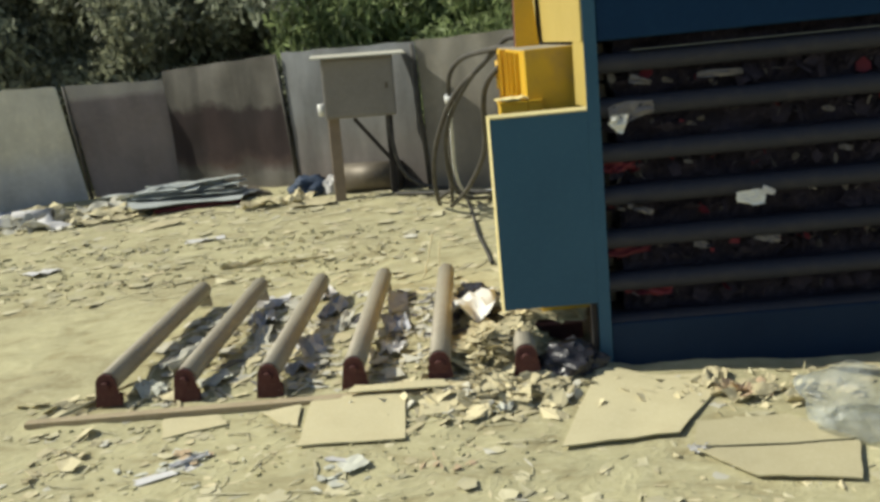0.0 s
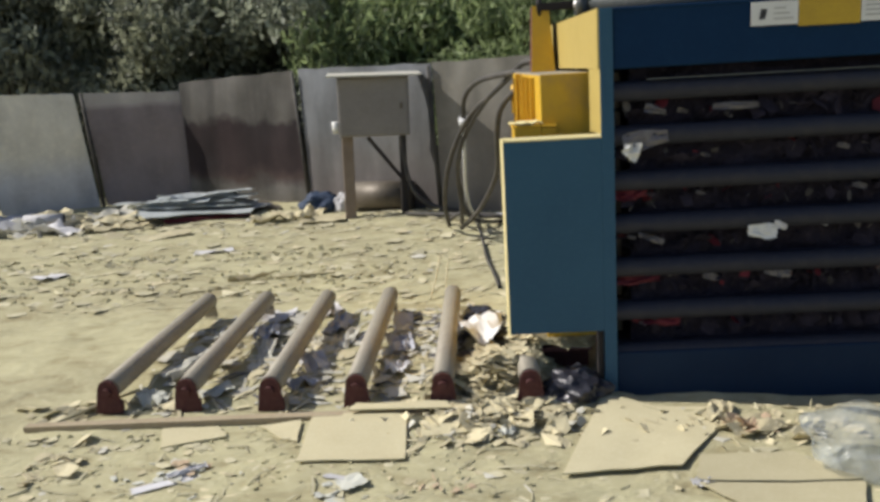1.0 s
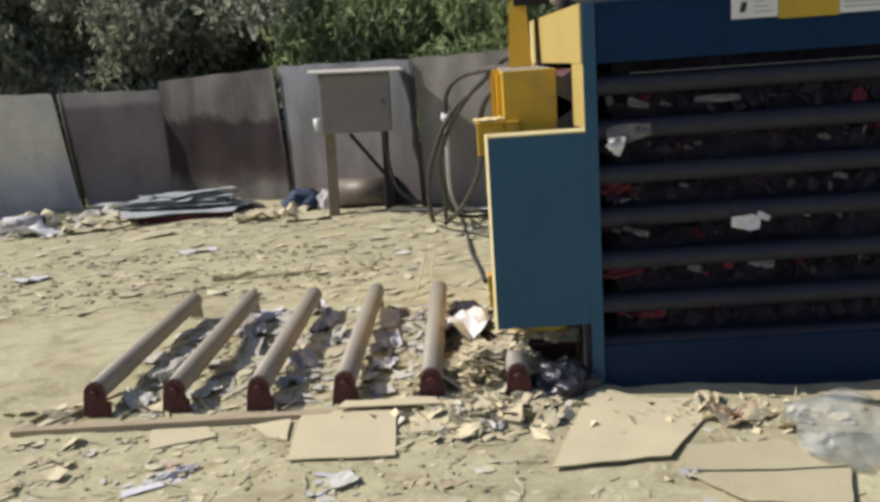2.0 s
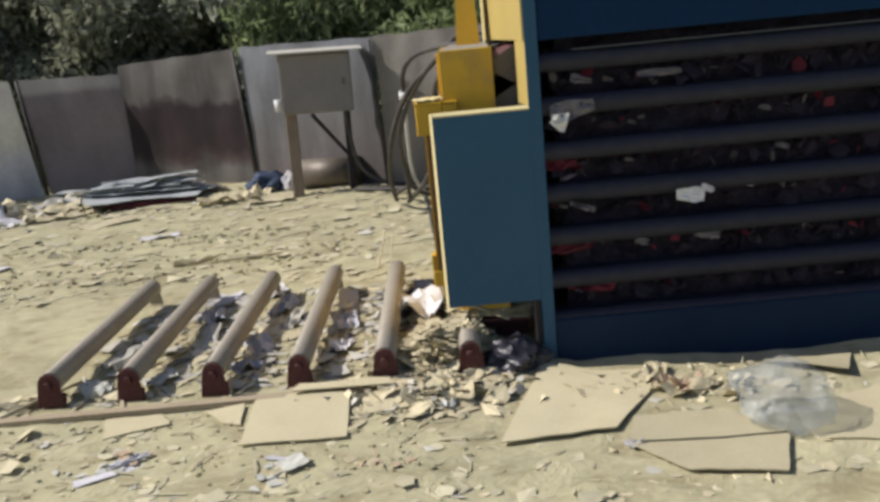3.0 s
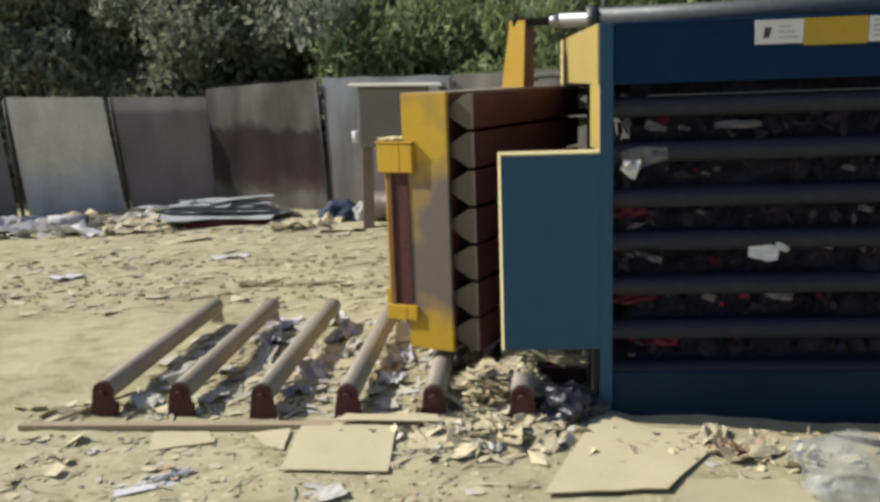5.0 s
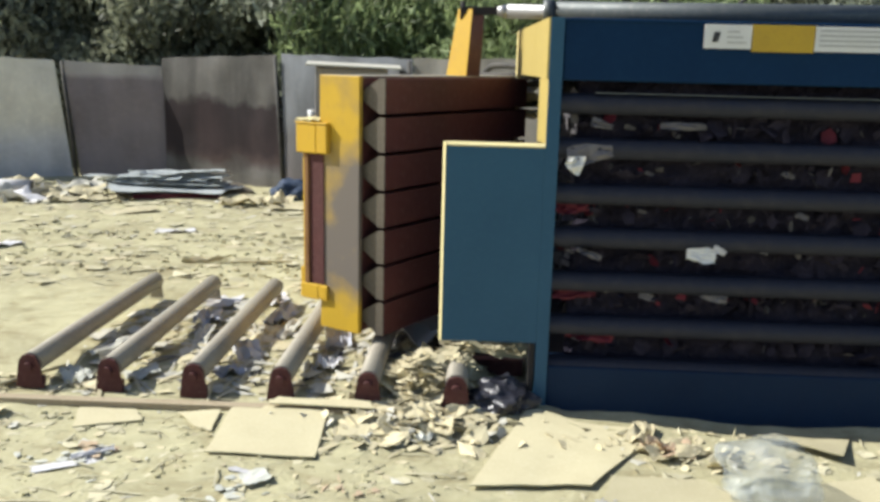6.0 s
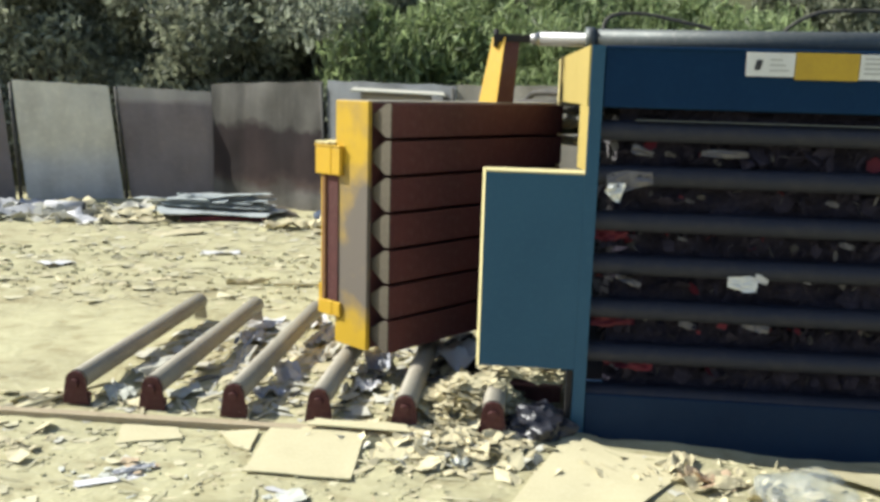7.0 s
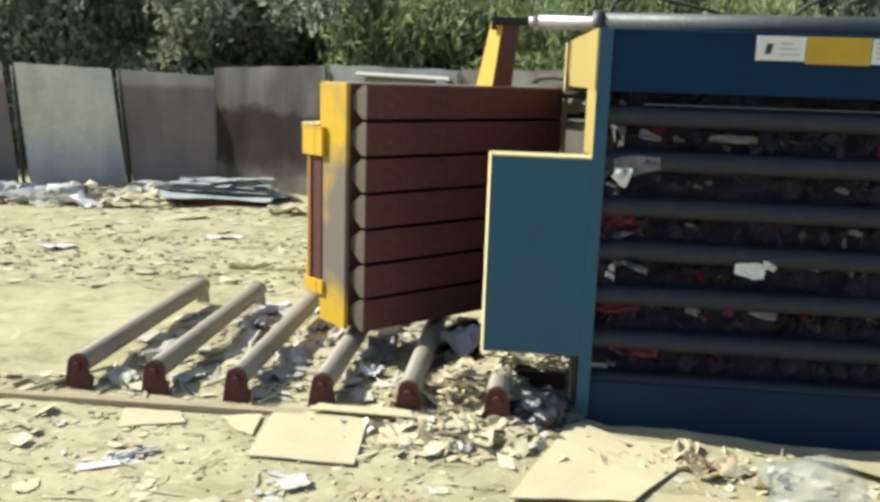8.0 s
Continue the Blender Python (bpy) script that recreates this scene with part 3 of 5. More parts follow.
# lever on top near the hinge
def slant(x0, x1, u0, u1, ya, yb, yc, yd, z0, z1):
    """A post that narrows and leans back towards the hinge."""
    bm = bmesh.new()
    low = [bm.verts.new(p) for p in ((x0, ya, z0), (x1, ya, z0), (x1, yb, z0), (x0, yb, z0))]
    top = [bm.verts.new(p) for p in ((u0, yc, z1), (u1, yc, z1), (u1, yd, z1), (u0, yd, z1))]
    bm.faces.new(low[::-1])
    bm.faces.new(top)
    for k in range(4):
        bm.faces.new((low[k], low[(k + 1) % 4], top[(k + 1) % 4], top[k]))
    bmesh.ops.recalc_face_normals(bm, faces=bm.faces)
    return bm


part("lever_face", slant(0.05, 0.185, 0.07, 0.165, -0.486, -0.48, -0.406, -0.4, ZT + 0.0015, 1.84), YELLOW, door, "bright yellow lever face")
part("lever", slant(0.054, 0.1845, 0.074, 0.1645, -0.4795, -0.335, -0.3995, -0.27, ZT + 0.0015, 1.836), PRIMER, door)
for y in (-1.25, -1.0, -0.78, -0.64):
    part("skin_stiffener", box(-0.036, -0.013, y, y + 0.014, 0.45, 1.45, 0.002), YELLOW, door)
part("lever_arm", box(-0.05, -0.013, -0.5, -0.34, 0.75, 1.462, 0.004), YELLOW, door)
for y in (-0.505, -0.513):
    part("arm_gusset", box(-0.047 + 2 * (y + 0.505), -0.036 + 2 * (y + 0.505), y, y + 0.0045, 0.8, 1.44), YELLOW, door)
for x in (-0.05, -0.037, -0.024):
    part("arm_fin", box(x, x + 0.006, -0.535, -0.5205, 0.8, 1.44, 0.001), YELLOW, door)
for z in (0.4, 0.85, 1.3):
    part("hinge_barrel", tube((0, 0.075, z - 0.09), (0, 0.075, z + 0.09), 0.035), YELLOW, door)

# ---- hydraulic cylinder on the roof ----
cyl = thing("hydraulic_cylinder", pose(0, 1.335, 1.832), "long grey hydraulic cylinder lying on the press roof", "cylinder")
bm = tube((0.05, 0, 0), (2.6, 0, 0.02), 0.062, seg=32)
part("barrel", bm, CYL, cyl, smooth=False)
part("gland", tube((0.0, 0, 0), (0.055, 0, 0), 0.072, seg=32), CYL, cyl)
for x in (0.14, 1.2, 2.3):
    part("saddle", box(x - 0.03, x + 0.03, -0.08, 0.08, -0.13, -0.045, 0.004), BLUE, cyl)
rod = part("rod", tube((-0.295, 0, 0), (0.9, 0, 0), 0.04, seg=28), CHROME, cyl, "bright chromed rod")
part("rod_tip", tube((-0.35, 0, 0), (-0.295, 0, 0), 0.024, 0.04, seg=28), CHROME, rod)
part("clevis", box(-0.56, -0.35, -0.018, 0.018, -0.022, 0.022, 0.004), DARK, rod)
part("clevis_pin", tube((-0.545, 0, -0.05), (-0.545, 0, 0.05), 0.016, seg=14), DARK, rod)
hose("oil_line", [(0.1, 0, 0.06), (0.1, 0.02, 0.14), (0.3, 0.03, 0.16), (0.5, 0.02, 0.12), (0.7, 0, 0.075)], 0.011, RUBBER, cyl)
hose("oil_line", [(1.1, 0.02, 0.07), (1.2, 0.02, 0.16), (1.4, 0.02, 0.2), (1.9, 0.02, 0.18)], 0.011, RUBBER, cyl)

# ---- scrap in the chamber ----
rng = random.Random(4)
bm = bmesh.new()
bmesh.ops.create_grid(bm, x_segments=150, y_segments=50, size=0.5)
for v in bm.verts:
    x, z = 0.1 + (v.co.x + 0.5) * (LEN - 0.2), 0.18 + (v.co.y + 0.5) * 1.29
    y = 0.145 + 0.05 * noise.noise((x * 6, z * 9, 3)) + 0.025 * noise.noise((x * 19, z * 24, 5))
    v.co = (x, y, z)
bale = solo("scrap_bale", bm, BALE, "pressed bale of mixed paper and plastic scrap, gap shade in its colour", "bale", smooth=False)
bm = bmesh.new()
bmesh.ops.create_grid(bm, x_segments=40, y_segments=40, size=0.5)
for v in bm.verts:
    y, z = 0.2 + (v.co.x + 0.5) * 1.38, 0.18 + (v.co.y + 0.5) * 1.29
    v.co = (0.23 + 0.07 * noise.noise((y * 5, z * 5, 9)), y, z)
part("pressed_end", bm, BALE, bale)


def chamber_flakes(n, size, seed, material, label, name):
    r = random.Random(seed)
    def place():
        z = r.choice(SLATS[:6]) - r.uniform(0.085, 0.17)
        return r.uniform(0.05, 2.4), r.uniform(0.07, 0.13), z
    me = flakes(n, place, size, r, curl=1.2)
    me.materials.append(material)
    tagged(new(name, me), label, "scrap", kind="stuff")


chamber_flakes(95, (0.01, 0.03), 11, GREYSCRAP, "torn grey paper bits pressed between the slats", "paper_scraps")
chamber_flakes(50, (0.015, 0.045), 12, REDPAPER, "torn dark red card bits pressed between the slats", "card_scraps")
chamber_flakes(500, (0.015, 0.06), 13, BALE, "scrap pressed between the slats, gap shade in its colour", "shaded_scraps")


def end_place():
    return rng.uniform(0.13, 0.19), rng.uniform(0.25, 1.5), rng.uniform(0.25, 1.44)


me = flakes(260, end_place, (0.015, 0.07), rng, curl=1.2)
me.materials.append(GREYSCRAP)
tagged(new("paper_scraps", me), "torn paper and plastic on the bale end", "scrap", kind="stuff")


def hanging_paper(x, z, w, h, material, label, tilt=0.0, crumple=0.02, deep=0.012):
    r = random.Random(int(x * 1000 + z * 77))
    bm = sheet(w, h, 7, 7, crumple, r, 0.002)
    cut = r.uniform(0.2, 0.8)
    for v in bm.verts:
        u = v.co.x / w + 0.5
        v.co.y *= 0.35 + 0.65 * (1 - abs(u - cut)) * r.uniform(0.8, 1.15)
    bmesh.ops.transform(bm, matrix=pose(x, deep, z, 84, tilt, 0), verts=bm.verts)
    solo("hanging_paper", bm, material, label, "paper", "papers caught in the slats")


FLAP = surface("soiled_grey_flap", (0.17, 0.16, 0.165), (0.11, 0.103, 0.108), (0.23, 0.218, 0.222), rough=0.85, scale=9, fine=40, bump=0.2)
for x, z, w, mt in ((0.03, 0.79, 0.05, PAPER), (0.05, 0.75, 0.04, REDPAPER), (0.02, 0.375, 0.03, PAPER), (0.09, 0.74, 0.05, FLAP), (0.14, 0.33, 0.05, FLAP), (0.32, 1.3, 0.06, FLAP), (0.2, 1.31, 0.12, FLAP), (0.42, 1.1, 0.05, FLAP), (0.4, 0.93, 0.05, FLAP), (0.95, 0.76, 0.04, PAPER), (1.02, 1.11, 0.07, FLAP), (0.75, 0.55, 0.15, FLAP), (0.45, 0.54, 0.1, FLAP), (1.1, 0.93, 0.08, FLAP)):
    hanging_paper(x, z - 0.02, w * 0.8, w * 0.35, mt, "small torn scrap poking out between slats", 15, 0.02, 0.05)
hanging_paper(0.085, 1.12, 0.075, 0.085, WHITE, "crumpled white paper poking out between slats", 20, 0.03, -0.012)
hanging_paper(0.15, 1.165, 0.2, 0.09, FLAP, "torn grey card flap hanging between slats", -8, 0.02)
hanging_paper(0.665, 0.73, 0.13, 0.075, WHITE, "torn white paper flap hanging from a slat", 4, 0.015)
hanging_paper(0.745, 0.752, 0.06, 0.035, PAPER, "small white paper corner hanging from a slat", 25, 0.01)
hanging_paper(0.09, 0.93, 0.15, 0.09, REDPAPER, "dark red card scrap between slats", 0, 0.03, 0.06)
hanging_paper(0.12, 0.53, 0.2, 0.08, REDPAPER, "dark red card scrap between slats", 0, 0.03, 0.06)
hanging_paper(0.2, 0.325, 0.22, 0.06, REDPAPER, "dark red card scrap between slats", 5, 0.03, 0.06)
hanging_paper(0.17, 0.72, 0.12, 0.03, FLAP, "thin strip of pale plastic between slats", 20, 0.03)
hanging_paper(0.55, 1.29, 0.2, 0.035, FLAP, "thin strip of pale card between slats", 0, 0.02, 0.05)

# added pieces stand in for the mottled tan and green beyond the outlet
for x, z, w, h, mt, tilt in ((-0.07, 1.34, 0.07, 0.2, SCRAPCARD, 80), (-0.03, 1.4, 0.06, 0.1, PAPER, 30), (-0.05, 1.24, 0.06, 0.22, SCRAPCARD, 95), (-0.01, 1.3, 0.04, 0.26, WEEDS, 88), (0.0, 1.42, 0.05, 0.06, PAPER, 10)):
    hanging_paper(x, z, w, h, mt, "added scrap piece for the mottled view past the outlet", tilt, 0.04, 1.69)

# ---- roller track ----
track = thing("roller_track", Matrix(), "low outlet roller track lying on the sand", "roller track")
part("front_rail", prism([(-2.72, -0.25), (-0.86, -0.232), (-0.86, -0.18), (-2.72, -0.198)], "z", 0.0, 0.026), DUSTWOOD, track, "dusty pale front rail")
ROLLERS = [(-2.4, 0.024), (-2.014, 0.008), (-1.607, -0.02), (-1.203, -0.022), (-0.8, -0.043), (-0.4, -0.05)]
first = {}
for x, along in ROLLERS:
    if not first:
        bm = tube((0, -0.05, 0.113), (0, 1.535, 0.118), 0.052, seg=28)
        first["roller"] = part("roller", bm, TUBE, track, "dusty steel roller", smooth=False)
        bm = bmesh.new()
        outline = [(-0.066, 0.0), (0.066, 0.0), (0.053, 0.09), (0.046, 0.13), (0.03, 0.155), (0.0, 0.164), (-0.03, 0.155), (-0.046, 0.13), (-0.053, 0.09)]
        prism(outline, "y", -0.078, -0.066, bm)
        first["bracket"] = part("bracket", bm, OXIDE, track, "dark red bracket")
        bm = prism([(-0.042, 0.0), (0.042, 0.0), (0.034, 0.08), (0.02, 0.112), (-0.02, 0.112), (-0.034, 0.08)], "y", 1.54, 1.552)
        first["back_bracket"] = part("back_bracket", bm, TUBE, track)
        bm = tube((0, -0.1, 0.105), (0, -0.0785, 0.105), 0.022, seg=14)
        first["axle_end"] = part("axle_end", bm, OXIDE, track)
        bm = box(-0.052, 0.052, -0.0655, -0.02, 0.0, 0.05, 0.003)
        first["bracket_foot"] = part("bracket_foot", bm, OXIDE, track)
        for o in first.values():
            o.location.x, o.location.y = x, along
    else:
        for k, o in first.items():
            c = new(k, o.data)
            c.parent = track
            c.location.x, c.location.y = x, along
            if "label" in o:
                tagged(c, o["label"])

# ---- fence of old sheets ----
def fence_sheet(p, q, h0, h1, material, label, lean=0.05, seed=1, shift=(0.0, 0.0)):
    """A dented sheet from p to q, h0 and h1 high at its ends; shift: how far each end leans along the sheet at the top."""
    r = random.Random(seed)
    bm = bmesh.new()
    p, q = Vector((*p, 0)), Vector((*q, 0))
    side = (q - p).normalized()
    out = Vector((side.y, -side.x, 0))
    if out.y > 0:
        out = -out
    nx, nz = 22, 14
    s = r.uniform(0, 60)
    grids = []
    for d in (0.0, -0.006):
        g = []
        for j in range(nz + 1):
            for i in range(nx + 1):
                u, v = i / nx, j / nz
                h = h0 + (h1 - h0) * u + 0.015 * noise.noise((u * 6 + s, 2, 0))
                w = 0.03 * noise.noise((u * 2.3 + s, v * 2.0, 1)) + 0.012 * noise.noise((u * 7 + s, v * 6, 3))
                pos = p.lerp(q, u) + side * ((shift[0] + (shift[1] - shift[0]) * u) * v) + out * (d + w - lean * v * (h / 1.4)) + Vector((0, 0, -0.06 + v * (h + 0.06)))
                g.append(bm.verts.new(pos))
        grids.append(g)
    f, b = grids
    k = nx + 1
    for j in range(nz):
        for i in range(nx):
            a = [j * k + i, j * k + i + 1, (j + 1) * k + i + 1, (j + 1) * k + i]
            bm.faces.new([f[t] for t in a])
            bm.faces.new([b[t] for t in a[::-1]])
    rim = [i for i in range(k)] + [j * k + nx for j in range(1, nz + 1)] + [nz * k + i for i in range(nx - 1, -1, -1)] + [j * k for j in range(nz - 1, 0, -1)]
    for a, c in zip(rim, rim[1:] + rim[:1]):
        bm.faces.new((b[a], b[c], f[c], f[a]))
    bmesh.ops.recalc_face_normals(bm, faces=bm.faces)
    solo("fence_sheet", bm, material, label, "fence sheet", "fence of old metal sheets", smooth=True)


fence_sheet((-9.4, 4.6), (-8.05, 5.75), 1.45, 1.48, SHEETS[1], "dull brown metal fence sheet standing on sand", seed=8)
fence_sheet((-8.03, 5.86), (-6.74, 6.6), 1.49, 1.5, SHEETS[1], "dull brown metal fence sheet standing on sand", seed=2, shift=(-0.1, -0.12))
fence_sheet((-6.64, 6.68), (-5.56, 7.12), 1.5, 1.46, SHEETS[0], "pale dented zinc fence sheet standing on sand", seed=3, shift=(-0.12, -0.15))
fence_sheet((-5.5, 7.2), (-4.3, 7.36), 1.455, 1.41, SHEETS[1], "dull brown metal fence sheet standing on sand", seed=4, shift=(-0.16, -0.1))
fence_sheet((-4.38, 7.25), (-2.73, 6.6), 1.52, 1.585, SHEETS[3], "grey metal fence sheet with dark rusted lower part", seed=5, shift=(-0.06, -0.1))
fence_sheet((-2.68, 6.55), (-1.07, 5.46), 1.6, 1.57, SHEETS[2], "bluish zinc fence sheet behind the switch box", seed=6, shift=(-0.1, -0.05))
fence_sheet((-1.03, 5.42), (0.7, 4.75), 1.58, 1.6, SHEETS[4], "pale stained zinc fence sheet behind the hoses", seed=7, shift=(-0.06, 0.0))
fence_sheet((0.72, 4.78), (2.6, 4.3), 1.58, 1.55, SHEETS[1], "dull brown metal fence sheet standing on sand", seed=9)
fence_sheet((2.62, 4.36), (4.6, 4.0), 1.55, 1.55, SHEETS[0], "pale dented zinc fence sheet standing on sand", seed=10)
for x, y, h, dx in [(-6.69, 6.62, 1.47, -0.12), (-5.53, 7.14, 1.45, -0.15), (-2.705, 6.55, 1.56, -0.1), (-1.05, 5.4, 1.55, -0.06)]:
    solo("fence_post", tube((x, y, -0.05), (x + dx, y + 0.09, h), 0.024, 0.02, seg=10), RUBBER, "thin dark fence post between metal sheets", "post", "fence posts")

# ---- switch box on its posts ----
sb = thing("switch_box", pose(-1.73, 5.36, 0, 0, 1.5, 8), "grey sheet-metal switch box on two posts", "electrical box")
part("cabinet", box(-0.37, 0.37, -0.16, 0.16, 0.86, 1.47, 0.012), BOXGREY, sb)
part("door_leaf", box(-0.35, 0.35, -0.172, -0.1605, 0.88, 1.45, 0.004), BOXGREY, sb)
part("latch", box(0.27, 0.3, -0.185, -0.1725, 1.14, 1.2, 0.003), BARE, sb)
part("lid", prism([(-0.26, 1.472), (-0.26, 1.487), (0.22, 1.516), (0.22, 1.496)], "x", -0.47, 0.5), SCRAPPAPER, sb, "pale overhanging rain lid")
part("post", box(-0.35, -0.23, -0.06, 0.06, -0.05, 0.859, 0.012), WOODPOST, sb)
part("post", box(0.26, 0.33, -0.05, 0.05, -0.05, 0.859, 0.008), DARK, sb, "dark steel post")
part("knob", tube((-0.4, -0.1, 0.9), (-0.4, -0.1, 1.02), 0.035, 0.045, seg=14), WHITE, sb, "white insulator")
part("brace", box(-0.02, 0.02, -0.02, 0.02, -0.33, 0.33, 0.003, turn=pose(0.13, 0, 0.58, 0, -38, 0)), DARK, sb)
hose("cable", [(0.28, -0.08, 0.86), (0.3, -0.12, 0.5), (0.4, -0.2, 0.2), (0.7, -0.3, 0.06), (1.0, -0.25, 0.04)], 0.022, RUBBER, sb)
solo("oil_drum", tube((-2.02, 5.78, 0.16), (-1.36, 5.62, 0.16), 0.165, seg=28), BARE, "dusty grey drum lying on sand under the switch box", "drum", smooth=False)

# ---- hoses by the fence ----
hoses = thing("hose_bundle", pose(0, 0, 0), "looped black hydraulic hoses hanging behind the press door", "hoses")
hose("hose", [(0.1, 1.8, 1.46), (-0.31, 1.9, 1.47), (-0.42, 2.4, 1.45), (-0.6, 2.85, 1.41), (-0.71, 3.1, 1.28), (-0.715, 3.3, 1.08), (-0.74, 3.6, 0.75), (-0.79, 4.0, 0.3), (-0.8, 4.4, 0.04)], 0.02, RUBBER, hoses)
hose("hose", [(0.1, 1.7, 1.5), (-0.25, 1.9, 1.55), (-0.32, 2.2, 1.48), (-0.44, 2.5, 1.35), (-0.66, 2.9, 1.16), (-0.8, 3.2, 0.9), (-0.9, 3.5, 0.6), (-0.94, 3.9, 0.24), (-0.92, 4.3, 0.04)], 0.02, RUBBER, hoses)
hose("hose", [(0.1, 1.55, 1.42), (-0.2, 1.5, 1.44), (-0.35, 1.7, 1.36), (-0.45, 1.9, 1.24), (-0.47, 2.1, 1.06), (-0.46, 2.5, 0.77), (-0.52, 2.9, 0.56), (-0.66, 3.5, 0.25), (-0.8, 4.1, 0.05)], 0.02, RUBBER, hoses)
hose("hose", [(-0.715, 3.28, 1.09), (-0.72, 3.32, 0.95), (-0.73, 3.5, 0.7), (-0.74, 3.8, 0.42), (-0.7, 4.2, 0.16), (-0.6, 4.5, 0.04)], 0.016, WHITE, hoses, "pale thin cable")
hose("hose", [(-0.5, 2.6, 1.3), (-0.66, 2.95, 1.1), (-0.78, 3.25, 0.8), (-0.8, 3.6, 0.5), (-0.76, 4.0, 0.2), (-0.62, 4.3, 0.05), (-0.4, 4.5, 0.03)], 0.018, RUBBER, hoses)
hose("hose", [(-1.4, 5.2, 0.03), (-1.1, 5.0, 0.04), (-0.85, 4.8, 0.06), (-0.6, 4.6, 0.09), (-0.3, 4.5, 0.05), (0.3, 4.4, 0.04)], 0.022, RUBBER, hoses)
hose("hose", [(-0.95, 4.6, 0.03), (-0.85, 4.4, 0.14), (-0.72, 4.3, 0.16), (-0.6, 4.35, 0.1), (-0.45, 4.3, 0.12), (-0.3, 4.4, 0.04)], 0.02, RUBBER, hoses)
hose("hose", [(-0.9, 4.7, 0.05), (-0.75, 4.55, 0.12), (-0.65, 4.6, 0.06), (-0.4, 4.6, 0.08), (0.0, 4.55, 0.04)], 0.018, WHITE, hoses, "pale thin cable")
hose("hose", [(-0.7, 4.95, 0.03), (-0.64, 4.3, 0.015), (-0.6, 3.5, 0.015), (-0.58, 2.9, 0.015), (-0.53, 2.45, 0.015), (-0.5, 2.0, 0.015)], 0.012, RUBBER, hoses)
part("tie", tube((-0.712, 3.27, 1.06), (-0.71, 3.25, 1.11), 0.045, seg=14), WHITE, hoses, "white cable tie")

# ---- stack of old sheets and a roll on the sand ----
stack = thing("sheet_stack", pose(-3.8, 6.0, 0, 0, 0, 14), "stack of bent grey zinc sheets lying on sand", "sheet stack")
rs = random.Random(21)
for i in range(9):
    bm = sheet(1.5 - 0.09 * i, 0.72 - 0.06 * i, 12, 8, 0.022, rs, 0.006)
    bmesh.ops.transform(bm, matrix=pose(rs.uniform(-0.15, 0.15), rs.uniform(-0.1, 0.1), 0.05 + 0.024 * i, rs.uniform(-3, 3), rs.uniform(-2, 2), rs.uniform(-24, 24)), verts=bm.verts)
    part("zinc_sheet", bm, ZINC if i > 0 else BARE, stack, smooth=False)
for i in range(6):
    bm = sheet(rs.uniform(0.6, 1.0), rs.uniform(0.06, 0.16), 10, 3, 0.03, rs, 0.005)
    bmesh.ops.transform(bm, matrix=pose(rs.uniform(-0.6, -0.1), rs.uniform(-0.2, 0.3), 0.09 + 0.028 * i, rs.uniform(-5, 5), rs.uniform(-4, 4), rs.uniform(-22, 30)), verts=bm.verts)
    part("zinc_strip", bm, ZINC, stack, smooth=False)
part("red_board", box(-0.45, 0.5, -0.46, -0.38, 0.0, 0.05, 0.004), REDPAPER, stack, "red painted board edge")
roll = thing("cloth_roll", pose(-5.45, 5.6, 0, 0, 0, 20), "pale rolled plastic sheet lying on sand", "roll")
part("roll", tube((-0.3, 0.1, 0.075), (0.12, 0, 0.075), 0.08, 0.078, seg=22), PAPER, roll, smooth=False)
# near-black disc in place of the shaded hollow in the roll's end
part("hollow_disc", tube((0.1205, 0, 0.075), (0.13, 0, 0.075), 0.06, seg=16), DARK, roll)

# ---- shrubs behind the fence ----
def shrub_mesh(seed, w, d, h, n, leaf, slim=0.45):
    r = random.Random(seed)
    clumps = [(r.uniform(-w, w), r.uniform(-d, d), h * r.uniform(0.12, 0.92), r.uniform(0.22, 0.5)) for _ in range(46)]
    verts, faces = [], []
    for _ in range(n):
        cx, cy, cz, cr = r.choice(clumps)
        v = Vector((r.gauss(0, 1), r.gauss(0, 1), r.gauss(0, 1))).normalized() * cr * r.uniform(0.45, 1.08)
        c = Vector((cx, cy, cz)) + v
        if c.z < 0.02:
            continue
        t = Euler((r.uniform(0, 6.28), r.uniform(0, 6.28), r.uniform(0, 6.28))).to_matrix()
        s = leaf * r.uniform(0.6, 1.4)
        base = len(verts)
        for p in ((-s, 0, 0), (-0.2 * s, -slim * s, 0.08 * s), (s, 0, -0.1 * s), (-0.2 * s, slim * s, 0.08 * s)):
            verts.append(tuple(c + t @ Vector(p)))
        faces.append((base, base + 1, base + 2, base + 3))
    me = bpy.data.meshes.new("crown")
    me.from_pydata(verts, [], faces)
    me.update()
    return me, clumps


def make_shrub(seed, material, label, w, d, h, n, leaf, stand, slim=0.45):
    ob = thing("shrub", stand, label, "shrub", "shrubs behind the fence")
    me, clumps = shrub_mesh(seed, w, d, h, n, leaf, slim)
    me.materials.append(material)
    new("crown", me).parent = ob
    r = random.Random(seed + 1)
    bm = bmesh.new()
    tube((0, 0, -0.3), (0.05, 0, h * 0.4), 0.06, 0.035, seg=8, bm=bm)
    for cx, cy, cz, _ in clumps[:14]:
        tube((0.05 * r.random(), 0, h * 0.15), (cx, cy, cz), 0.025, 0.008, seg=6, bm=bm)
    part("trunk", bm, STEM, ob)
    return ob


